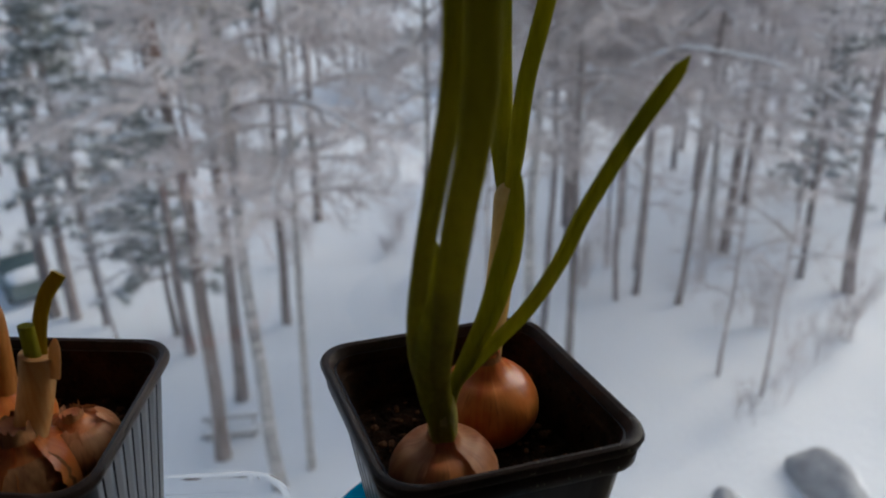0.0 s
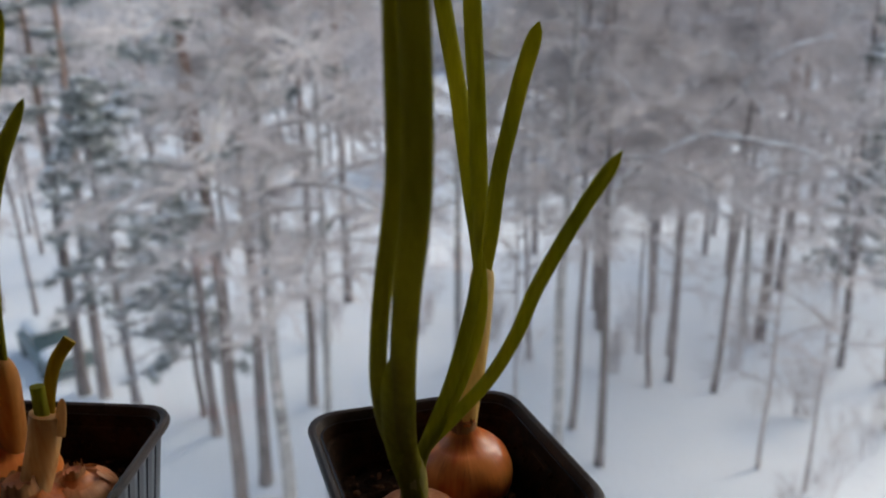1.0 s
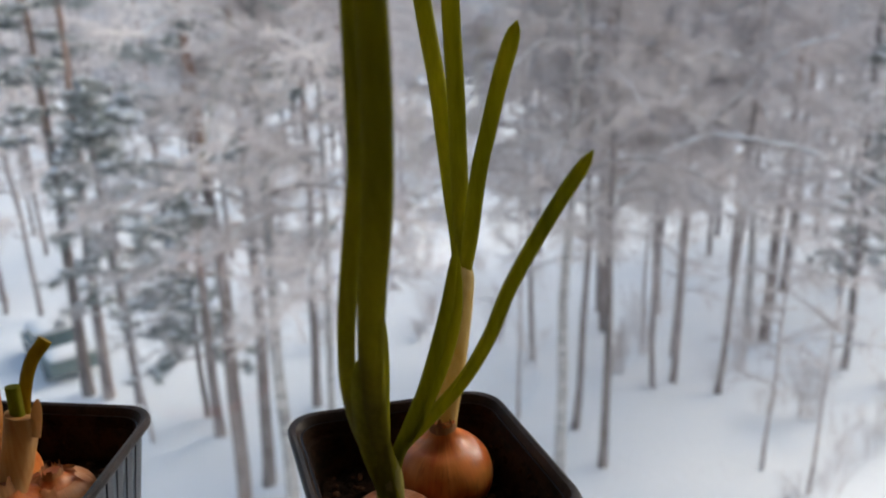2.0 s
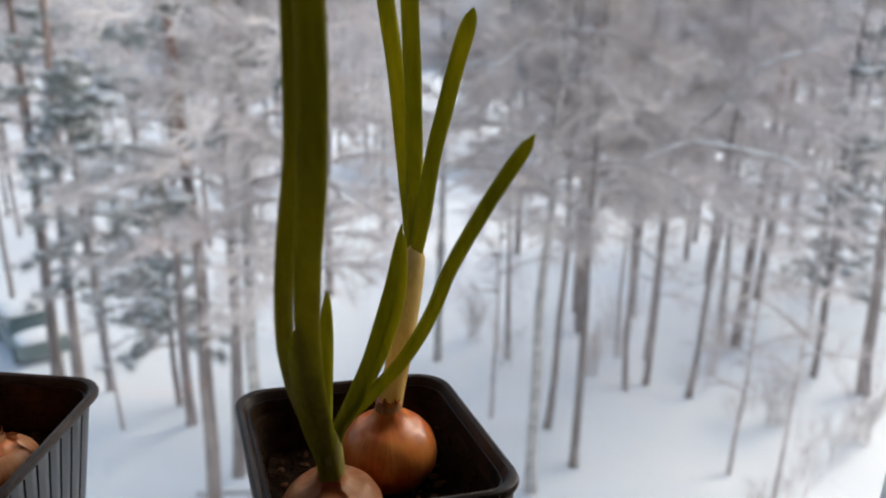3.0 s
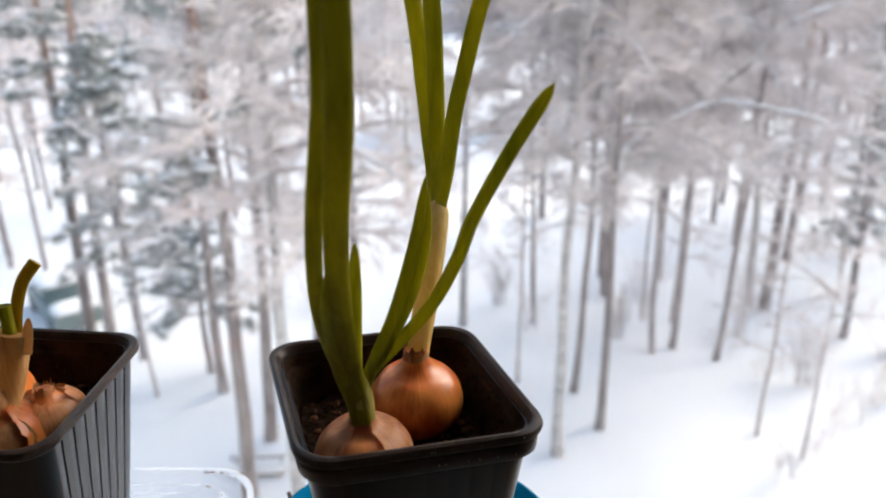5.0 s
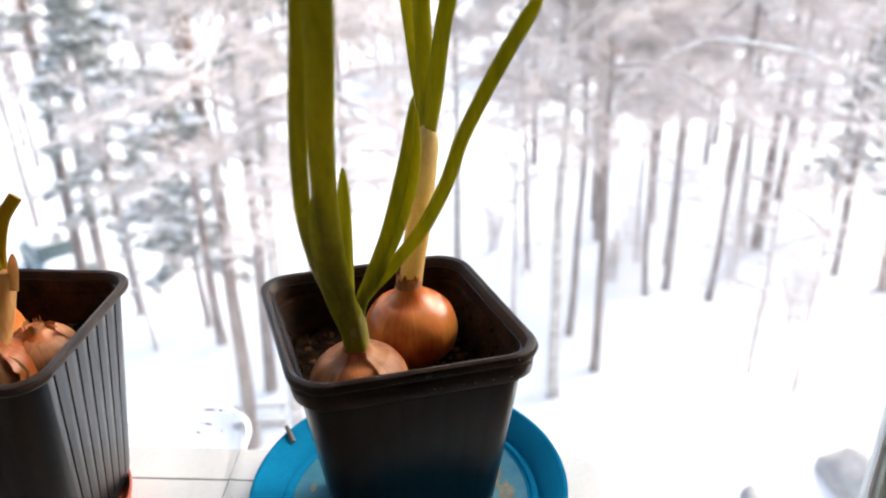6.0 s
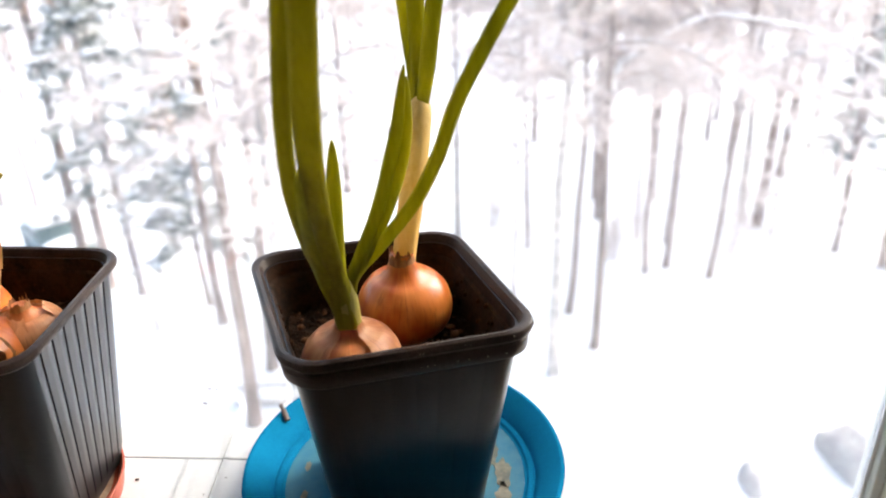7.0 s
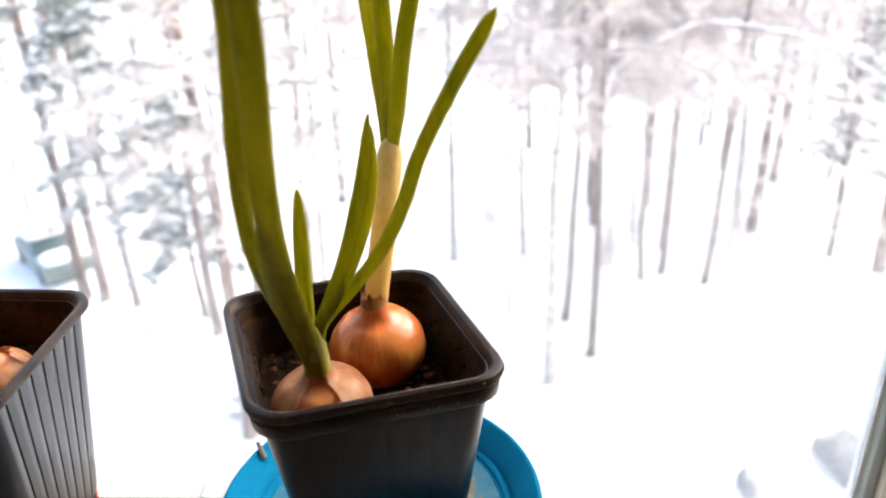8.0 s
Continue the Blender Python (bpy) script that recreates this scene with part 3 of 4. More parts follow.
leaf(o1, rel(o1, [(0.005, -0.014, 0.130), (0.0035, -0.018, 0.150), (0.0035, -0.030, 0.174), (0.0050, -0.048, 0.200), (0.0068, -0.060, 0.224), (0.0095, -0.069, 0.248), (0.0125, -0.076, 0.268), (0.0142, -0.080, 0.286), (0.0150, -0.081, 0.316), (0.0145, -0.084, 0.37), (0.014, -0.088, 0.42)]), 0.0044, LEAF, 0.5, 1.05, groove=0.25, label="broad dark green leaf")
leaf(o1, rel(o1, [(0.005, -0.011, 0.134), (0.0022, -0.004, 0.152), (0.0022, -0.002, 0.168), (0.0034, -0.002, 0.188), (0.0048, -0.002, 0.2105)]), 0.0035, LEAF_BRIGHT, 0.7, 0.65, 0.40, label="short young leaf")
leaf(o1, rel(o1, [(0.006, -0.013, 0.136), (0.0085, -0.014, 0.152), (0.0140, -0.012, 0.165), (0.0210, -0.009, 0.181), (0.0268, -0.006, 0.199), (0.0310, -0.003, 0.215), (0.0350, 0.001, 0.2385)]), 0.0029, LEAF_BRIGHT, 0.6, 1.0, 0.30, groove=0.3)
leaf(o1, rel(o1, [(0.006, -0.013, 0.137), (0.0090, -0.014, 0.152), (0.0165, -0.011, 0.165), (0.0252, -0.008, 0.181), (0.0320, -0.005, 0.199), (0.0352, -0.002, 0.215), (0.0358, 0.001, 0.2340)]), 0.0023, LEAF_BRIGHT, 0.6, 1.0, 0.35)
leaf(o1, rel(o1, [(0.006, -0.013, 0.136), (0.0090, -0.012, 0.153), (0.0220, -0.010, 0.1675), (0.0365, -0.014, 0.187), (0.0470, -0.018, 0.208), (0.0545, -0.021, 0.229), (0.0690, -0.022, 0.2565), (0.0825, -0.024, 0.2790)]), 0.0029, LEAF_BRIGHT, 0.7, 0.95, 0.07, groove=0.45, label="long slanting green leaf")
o2 = thing("onion", "glossy golden-brown onion with a pale stem and leaves", "onion", (0.0268, 0.0310, 0.097), group="sprouting onions")
bulb(o2, (0, 0, 0.0170), 0.0237, 0.83, ONION, 0.0058, 4.0, rise=0.0130, collar=1.2)
leaf(o2, rel(o2, [(0.0268, 0.031, 0.126), (0.0285, 0.034, 0.143), (0.0325, 0.041, 0.166), (0.0358, 0.049, 0.186), (0.0378, 0.057, 0.202), (0.0385, 0.062, 0.210)]), 0.0060, STEM_PALE, 0.85, 0.86, 0.22, label="cream-white stem", name="stem")
leaf(o2, rel(o2, [(0.0345, 0.048, 0.180), (0.0368, 0.058, 0.200), (0.0360, 0.070, 0.220), (0.0340, 0.079, 0.240), (0.0310, 0.086, 0.267), (0.0285, 0.090, 0.290), (0.0250, 0.094, 0.312), (0.020, 0.100, 0.345), (0.016, 0.103, 0.38)]), 0.0044, LEAF_BRIGHT, 0.5, 0.45)
leaf(o2, rel(o2, [(0.0345, 0.047, 0.178), (0.0376, 0.058, 0.200), (0.0382, 0.066, 0.218), (0.0380, 0.074, 0.240), (0.0375, 0.077, 0.267), (0.0370, 0.075, 0.290), (0.0360, 0.074, 0.312), (0.035, 0.073, 0.345), (0.034, 0.073, 0.37)]), 0.0043, LEAF_BRIGHT, 0.5, 0.28)
leaf(o2, rel(o2, [(0.0345, 0.046, 0.178), (0.0385, 0.055, 0.201), (0.0420, 0.062, 0.221), (0.0468, 0.069, 0.251), (0.0515, 0.070, 0.271), (0.0575, 0.069, 0.296), (0.0645, 0.064, 0.3205)]), 0.0040, LEAF_BRIGHT, 0.5, 0.28, 0.09)

o3 = thing("onion", "cut-back onion with a pale stump and yellowed leaf", "onion", (-0.1640, -0.006, 0.100), group="sprouting onions")
p3 = bulb(o3, (0, 0, 0.0145), 0.0196, 0.92, ONION_INNER, 0.0072, 7.0)
for a0, a1, lift, mat in ((-150, -70, 0.0022, ONION), (-84, -15, 0.0030, ONION_DRY), (-28, 60, 0.0024, ONION), (64, 200, 0.0010, ONION_DRY)):
    skin_shell(o3, (0, 0, 0.0145), p3, a0 * 0.1, a0, a1, -0.012, 0.021 if mat is ONION else 0.015, (lift, lift * 0.6), mat, "torn orange-brown outer skin")
leaf(o3, rel(o3, [(-0.1635, -0.005, 0.126), (-0.1590, -0.001, 0.139), (-0.1540, 0.001, 0.156), (-0.1515, 0.002, 0.1675)]), 0.0069, STEM_ORANGE, 0.9, 1.0, blunt=True, label="cream-white cut stump", name="stump")
leaf(o3, rel(o3, [(-0.1530, 0.001, 0.160), (-0.1525, 0.001, 0.172), (-0.1522, 0.001, 0.181)]), 0.0031, LEAF_BRIGHT, 0.8, 1.0, blunt=True, label="cut green leaf stub")
leaf(o3, rel(o3, [(-0.1515, 0.003, 0.163), (-0.1490, 0.004, 0.178), (-0.1450, 0.006, 0.190), (-0.1390, 0.009, 0.1985)]), 0.0029, LEAF_YELLOW, 0.45, 0.85, blunt=True, label="yellowed curling leaf")
leaf(o3, rel(o3, [(-0.1460, -0.001, 0.158), (-0.1440, 0.000, 0.168), (-0.1420, 0.000, 0.1755)]), 0.0026, STEM_ORANGE, 0.3, 0.9, 0.8, label="orange papery skin shred", name="skin_shred")

o4 = thing("onion", "brown onion with flaking papery skin", "onion", (-0.1510, 0.0120, 0.0965), group="sprouting onions")
p4 = bulb(o4, (0, 0, 0.0175), 0.0175, 0.85, ONION_INNER, 0.0045, 11.0, 0.95, rise=0.006)
skin_shell(o4, (0, 0, 0.0175), p4, 11.0, -75, 40, -0.012, 0.0125, (0.0016, 0.0008), ONION_PALE, "pale papery outer skin", 0.95)
skin_shell(o4, (0, 0, 0.0175), p4, 12.0, 55, 240, -0.012, 0.0140, (0.0010, 0.0012), ONION_PALE, "pale papery outer skin", 0.95)
for k in range(5):
    a = 0.5 + k * 1.1
    bm = bmesh.new()
    rr = 0.0183
    quads = []
    for i in range(6):
        row = []
        for j in range(5):
            th, ph = a + (i - 2.5) * 0.16, 0.25 + j * 0.20 + 0.05 * math.sin(i * 2 + k)
            lift = 0.0012 * (j / 4) ** 2 + 0.0006 * math.sin(i * 1.7 + k)
            row.append(bm.verts.new(((rr + lift) * math.cos(ph) * math.cos(th), (rr + lift) * math.cos(ph) * math.sin(th), 0.0175 + 0.88 * (rr + lift) * math.sin(ph))))
        quads.append(row)
    for i in range(5):
        for j in range(4):
            bm.faces.new((quads[i][j], quads[i + 1][j], quads[i + 1][j + 1], quads[i][j + 1]))
    fs = bmesh.ops.solidify(bm, geom=bm.faces[:], thickness=0.0003)
    part("skin_flake", bm, ONION_DRY if k % 2 else ONION_PALE, o4)

o5 = thing("onion", "onion with a pale stem and two tall dark leaves", "onion", (-0.1870, 0.0260, 0.103), group="sprouting onions")
bulb(o5, (0, 0, 0.0160), 0.0200, 0.92, ONION, 0.0068, 15.0)
leaf(o5, rel(o5, [(-0.1860, 0.025, 0.124), (-0.1820, 0.023, 0.148), (-0.1775, 0.019, 0.172), (-0.1760, 0.017, 0.188)]), 0.0062, STEM_RUST, 0.9, 1.0, 0.3, label="rusty orange stem", name="stem")
leaf(o5, rel(o5, [(-0.1765, 0.018, 0.180), (-0.1700, 0.013, 0.215), (-0.1600, 0.007, 0.250), (-0.1480, 0.002, 0.276), (-0.1330, 0.000, 0.2995)]), 0.0032, LEAF, 0.6, 0.8, 0.25)
leaf(o5, rel(o5, [(-0.1770, 0.018, 0.182), (-0.1680, 0.012, 0.225), (-0.1550, 0.005, 0.270), (-0.1440, 0.001, 0.305), (-0.1345, 0.000, 0.331)]), 0.0030, LEAF, 0.6, 0.8, 0.2)

# clear tray lying on the ledge under the ribbed pot
def tray_loop(x0, x1, y0, y1, r, z):
    pts = []
    for cx, cy, a0 in ((x1 - r, y1 - r, 0), (x0 + r, y1 - r, 90), (x0 + r, y0 + r, 180), (x1 - r, y0 + r, 270)):
        for k in range(9):
            a = radians(a0 + 90 * k / 8)
            pts.append((cx + r * math.cos(a), cy + r * math.sin(a), z))
    return pts
bm = bmesh.new()
outer = [(-0.262, -0.086, -0.055, 0.112, 0.030, 0.0002), (-0.262, -0.086, -0.055, 0.112, 0.030, 0.0022), (-0.264, -0.084, -0.057, 0.114, 0.031, 0.0030),
         (-0.2655, -0.0825, -0.0585, 0.1155, 0.032, 0.0022), (-0.2655, -0.0825, -0.0585, 0.1155, 0.032, 0.0002)]
rings = [[bm.verts.new(p) for p in tray_loop(*o)] for o in outer]
for a, b in zip(rings, rings[1:]):
    for k in range(len(a)):
        bm.faces.new((a[k], a[(k + 1) % len(a)], b[(k + 1) % len(a)], b[k]))
for r0 in (0.012, 0.020):
    aa = [[bm.verts.new(p) for p in tray_loop(-0.262 + r0 + d, -0.086 - r0 - d, -0.055 + r0 + d, 0.112 - r0 - d, 0.026 - r0 * 0.4, z)] for d, z in ((0, 0.0004), (0.0008, 0.0014), (0.0016, 0.0004))]
    for a, b in zip(aa, aa[1:]):
        for k in range(len(a)):
            bm.faces.new((a[k], a[(k + 1) % len(a)], b[(k + 1) % len(a)], b[k]))
tray = mesh_object("tray_rim", bm, CLEAR_PLASTIC)
tray.location.z = SILL - 0.0002
tagged(tray, "clear plastic tray lying flat on the white ledge", "tray")

rng = random.Random(12)
bm = bmesh.new()
for k in range(26):
    along, back = rng.uniform(0.0, 0.046), rng.choice((-0.0528, -0.0545, -0.0551, -0.0535))
    z = RIM_Z + {-0.0528: 0.0001, -0.0545: -0.0020, -0.0551: -0.0028, -0.0535: -0.0105}[back]
    s = rng.uniform(0.00018, 0.00050)
    ic = bmesh.ops.create_icosphere(bm, subdivisions=1, radius=s)
    for w in ic["verts"]:
        w.co += Vector((POT1[0] + POT1_U[0] * along + POT1_V[0] * back, POT1[1] + POT1_U[1] * along + POT1_V[1] * back, z))
tagged(mesh_object("rim_specks", bm, DIRT, smooth=False), "pale specks of grit stuck to the pot rim", "dirt", kind="stuff")
bm = bmesh.new()
for at, u, v in ((POT1, POT1_U, POT1_V), (POT2, POT2_U, POT2_V)):
    for k in range(46):
        side = rng.choice((0, 1, 1, 2))
        down = rng.uniform(0.012, 0.028)
        half = 0.0463 - (down - 0.012) * 0.16
        along = rng.uniform(-0.7, 0.7) * half
        x, y = ((along, half), (half, along), (-half, along))[side]
        s = rng.uniform(0.0004, 0.0019)
        ic = bmesh.ops.create_icosphere(bm, subdivisions=1, radius=s)
        for w in ic["verts"]:
            w.co = Vector((at[0] + u[0] * x + v[0] * y + w.co.x, at[1] + u[1] * x + v[1] * y + w.co.y * 0.7, RIM_Z - down + w.co.z * 1.3))
tagged(mesh_object("wall_crumbs", bm, CRUMB, smooth=False), "brown crumbs of soil clinging to the pot walls", "soil", kind="stuff")

# a dark twig of a plant marker behind the pot, and specks of dirt on the ledge
tw = mesh_object("plant_stick", sweep(bmesh.new(), curve_points([(-0.050, 0.062, SILL + 0.0135), (-0.0525, 0.066, SILL + 0.017), (-0.0545, 0.068, SILL + 0.021)], 8), lambda u: 0.0017 - 0.0005 * u, 8), PINE_BARK)
tagged(tw, "short grey stick leaning on the blue saucer", "stick")
rng = random.Random(8)
bm = bmesh.new()
for k in range(40):
    x, y = rng.uniform(-0.14, 0.12), rng.uniform(-0.06, 0.034)
    s = rng.uniform(0.0003, 0.0012)
    ic = bmesh.ops.create_icosphere(bm, subdivisions=1, radius=s)
    for w in ic["verts"]:
        w.co = Vector((x + w.co.x * 1.6, y + w.co.y, SILL + s * 0.4 + w.co.z * 0.6))
tagged(mesh_object("dirt_specks", bm, SOIL, smooth=False), "dark specks of soil spilled on the white ledge", "dirt", kind="stuff")


# ---- outdoors: the snowy yard and the frosted wood ----
def ground_height(x, y):
    q = Vector((x * 0.16, y * 0.16, 0.0))
    near = 1 / (1 + (max(0, y - 60) / 60) ** 2)
    h = 0.28 * noise.noise(q) + 0.10 * noise.noise(q * 3.3) + 0.04 * noise.noise(q * 9)
    path = math.exp(-((x - 1.5 - 0.25 * (y - 20) - 1.2 * math.sin(y * 0.25)) / 0.5) ** 2)
    return GROUND + near * (h - 0.12 * path)


bm = bmesh.new()
def spread(k, n, a, far):
    t = k / n * 2 - 1
    return a * math.sinh(t * math.asinh(far / a))
NX, NY = 150, 150
cols = []
for i in range(NX + 1):
    col = []
    for j in range(NY + 1):
        x, y = spread(i, NX, 14.0, 900.0), 24 + spread(j, NY, 14.0, 900.0)
        col.append(bm.verts.new((x, y, ground_height(x, y) if abs(x) < 200 and y < 260 else GROUND)))
    cols.append(col)
for i in range(NX):
    for j in range(NY):
        bm.faces.new((cols[i][j], cols[i + 1][j], cols[i + 1][j + 1], cols[i][j + 1]))
tagged(mesh_object("ground", bm, SNOW), "white snow-covered ground of the wood", "snow", kind="structure")

# the outer wall of the house below the window
plain("wall_house", (-14, 0.30, GROUND - 0.5), (14, 0.42, -0.90), FACADE, "plain outer wall of the house below the window")
plain("wall_house_side", (-14, 0.20, -1.0), (-1.7, 0.42, 9.0), FACADE, "plain outer wall of the house beside the window")
plain("wall_house_flank", (1.7, 0.20, -1.0), (14, 0.42, 9.0), FACADE, "plain outer wall of the house beside the window")
# unseen overhang, added only to cut the sky light reaching the pots
plain("balcony_slab", (-5.0, 0.30, 1.62), (5.0, 0.85, 1.78), PLASTER, "unseen slab added above the window to shade the pots")
plain("wall_house_top", (-1.7, 0.20, 1.8), (1.7, 0.42, 9.0), FACADE, "plain outer wall of the house above the window")


def sticks(segs, sides=3):
    """Vertices and faces of many thin tapering sticks, rows of x0 y0 z0 x1 y1 z1 r0 r1."""
    s = np.asarray(segs, float)
    a, b, r0, r1 = s[:, 0:3], s[:, 3:6], s[:, 6], s[:, 7]
    d = b - a
    d /= np.linalg.norm(d, axis=1, keepdims=True) + 1e-9
    ref = np.where(np.abs(d[:, 2:3]) < 0.9, np.array([[0, 0, 1.0]]), np.array([[1.0, 0, 0]]))
    p = np.cross(d, ref)
    p /= np.linalg.norm(p, axis=1, keepdims=True)
    q = np.cross(d, p)
    out = []
    for base, r in ((a, r0), (b, r1)):
        for k in range(sides):
            t = 2 * math.pi * k / sides
            out.append(base + (p * math.cos(t) + q * math.sin(t)) * r[:, None])
    v = np.stack(out, 1).reshape(-1, 3)
    n, w = len(s), 2 * sides
    off = np.arange(n)[:, None] * w
    f = [np.concatenate([off + k, off + (k + 1) % sides, off + sides + (k + 1) % sides, off + sides + k], 1) for k in range(sides)]
    return v, np.concatenate(f)


def stick_mesh(name, segs, mat, sides=3):
    v, f = sticks(segs, sides)
    me = bpy.data.meshes.new(name)
    me.from_pydata(v.tolist(), [], f.tolist())
    me.materials.append(mat)
    return me


def lump_mesh(name, lumps, mat):
    """Small snow pads, rows of x y z r flat: squashed, uneven octahedra with a ring of eight."""
    vs, fs = [], []
    rng = random.Random(len(lumps))
    for x, y, z, r, flat in lumps:
        o = len(vs)
        for k in range(7):
            a = 2 * math.pi * k / 7
            j = rng.uniform(0.7, 1.2)
            vs.append((x + r * j * math.cos(a), y + r * j * math.sin(a), z + r * flat * rng.uniform(-0.2, 0.2)))
        vs.append((x, y, z + r * flat))
        vs.append((x, y, z - r * flat * 0.6))
        for k in range(7):
            q = (k + 1) % 7
            fs += [(o + k, o + q, o + 7), (o + q, o + k, o + 8)]
    me = bpy.data.meshes.new(name)
    me.from_pydata(vs, [], fs)
    me.materials.append(mat)
    me.polygons.foreach_set("use_smooth", [True] * len(me.polygons))
    return me


def chain(segs, pts, r0, r1):
    for i, (a, b) in enumerate(zip(pts, pts[1:])):
        n = len(pts) - 1
        segs.append((*a, *b, r0 + (r1 - r0) * i / n, r0 + (r1 - r0) * (i + 1) / n))


def bare_crown(seed, height, start, limbs=24, reach=3.4, droop=0.5, twig_r=0.011, subs=12, twigs=8):
    """Limbs, frosted twigs and the snow on the limbs of a leafless tree, about its own foot."""
    rng = random.Random(seed)
    wood, fine, snow = [], [], []
    for k in range(limbs):
        z0 = start + (height - start) * (k + rng.random()) / limbs * 0.97
        az = k * 2.4 + rng.uniform(-0.5, 0.5)
        up = rng.uniform(0.25, 0.9)
        ln = reach * rng.uniform(0.55, 1.15) * (1.05 - 0.6 * (z0 - start) / (height - start))
        pts = []
        for i in range(8):
            u = i / 7
            pts.append(Vector((math.cos(az) * ln * u + 0.12 * rng.uniform(-1, 1) * u, math.sin(az) * ln * u + 0.12 * rng.uniform(-1, 1) * u,
                               z0 + ln * (up * u - droop * u * u * (0.6 + up)))))
        chain(wood, pts, 0.028 + 0.008 * ln, 0.010)
        for a, b in zip(pts[1:], pts[2:]):
            if rng.random() < 0.8:
                o = Vector((0, 0, 0.022 + 0.004 * ln))
                snow.append((*(a + o), *(b + o), 0.024, 0.018))
        for s in range(subs):
            u = rng.uniform(0.2, 1.0) * 6.999
            i = int(u)
            p = pts[i].lerp(pts[i + 1], u - i)
            d = Vector((math.cos(az + rng.uniform(-1.3, 1.3)), math.sin(az + rng.uniform(-1.3, 1.3)), rng.uniform(-0.5, 0.7))).normalized()
            l2 = rng.uniform(0.4, 1.25)
            e = p + d * l2 * 0.6
            g = e + (d + Vector((rng.uniform(-0.4, 0.4), rng.uniform(-0.4, 0.4), -0.35))).normalized() * l2 * 0.5
            chain(fine, [p, e, g], twig_r * 1.5, twig_r)
            for t in range(twigs):
                w = rng.random()
                c = p.lerp(e, w * 2) if w < 0.5 else e.lerp(g, w * 2 - 1)
                dd = (d + Vector((rng.uniform(-1, 1), rng.uniform(-1, 1), rng.uniform(-0.8, 0.7)))).normalized()
                fine.append((*c, *(c + dd * rng.uniform(0.2, 0.6)), twig_r, twig_r * 0.6))
    return stick_mesh("limbs", wood, HAZY_FROST_LIMB, 5), stick_mesh("twigs", fine, HAZY_FROST_TWIG), stick_mesh("limb_snow", snow, SNOW_CAP, 5)


def needle_crown(seed, height, start, limbs, reach, droop, clumps, needles=34, bark=None):
    """Limbs, needle sprays and snow pads of a conifer, about its own foot."""
    rng = random.Random(seed)
    wood, fine, snow = [], [], []
    for k in range(limbs):
        u0 = (k + rng.random()) / limbs
        z0 = start + (height - start) * u0
        az = k * 2.4 + rng.uniform(-0.4, 0.4)
        ln = reach * (1.08 - 0.9 * u0 ** 1.3) * rng.uniform(0.7, 1.15)
        pts = [Vector((math.cos(az) * ln * i / 6, math.sin(az) * ln * i / 6, z0 + ln * (0.12 * i / 6 - droop * (i / 6) ** 2))) for i in range(7)]
        chain(wood, pts, 0.02 + 0.012 * ln, 0.008)
        for c in range(clumps):
            u = rng.uniform(0.3, 1.0) * 5.999
            i = int(u)
            p = pts[i].lerp(pts[i + 1], u - i) + Vector((rng.uniform(-0.3, 0.3), rng.uniform(-0.3, 0.3), rng.uniform(-0.12, 0.12)))
            r = rng.uniform(0.18, 0.36)
            for t in range(needles):
                d = Vector((rng.gauss(0, 1), rng.gauss(0, 1), rng.gauss(0.0, 0.6))).normalized()
                fine.append((*(p + d * r * 0.1), *(p + d * r * rng.uniform(0.6, 1.2)), 0.011, 0.004))
            if rng.random() < 0.75:
                snow.append((p.x + rng.uniform(-0.08, 0.08), p.y + rng.uniform(-0.08, 0.08), p.z + r * 0.35, r * rng.uniform(0.3, 0.75), rng.uniform(0.3, 0.6)))
    return stick_mesh("limbs", wood, bark or HAZY_FROST_LIMB, 5), stick_mesh("needles", fine, NEEDLES), lump_mesh("needle_snow", snow, SNOW_CAP)


def trunk_mesh(height, r, seed, mats, kink=0.10):
    """A tapering trunk with a flared foot, slightly crooked; the upper part takes the second material."""
    bm = bmesh.new()
    rng = random.Random(seed)
    ph = rng.uniform(0, 6)
    pts = [Vector((kink * math.sin(z * 0.35 + ph) + 0.03 * math.sin(z * 1.3 + ph), kink * math.cos(z * 0.3 + ph), z)) for z in np.linspace(-0.5, height, 30)]
    sweep(bm, pts, lambda u: r * (1.0 - 0.80 * u) * (1 + 0.35 * math.exp(-max(0, u * height - 0.3) / 0.35)), 12)
    if len(mats) > 1:
        for f in bm.faces:
            if f.calc_center_median().z > height * 0.52:
                f.material_index = 1
    me = bpy.data.meshes.new("trunk")
    bmesh.ops.recalc_face_normals(bm, faces=bm.faces)
    bm.to_mesh(me)
    bm.free()
    for m in mats:
        me.materials.append(m)
    me.polygons.foreach_set("use_smooth", [True] * len(me.polygons))
    return me


def tree(name, label, x, y, lean, crown, trunk, turn, size=1.0, group="trees of the wood", category="tree"):
    e = tagged(new(name), label, category, group)
    e.matrix_world = (Matrix.Translation((x, y, ground_height(x, y) - 0.05)) @ Matrix.Shear("XY", 4, (lean, 0.0)) @ Matrix.Rotation(radians(turn), 4, "Z") @ Matrix.Scale(size, 4))
    for nm, me in (("trunk", trunk), ("limbs", crown[0]), ("twigs", crown[1]), ("snow_load", crown[2])):
        o = new(nm, me)
        o.parent = e
        if nm != "trunk":
            tagged(o, kind="stuff")
    return e


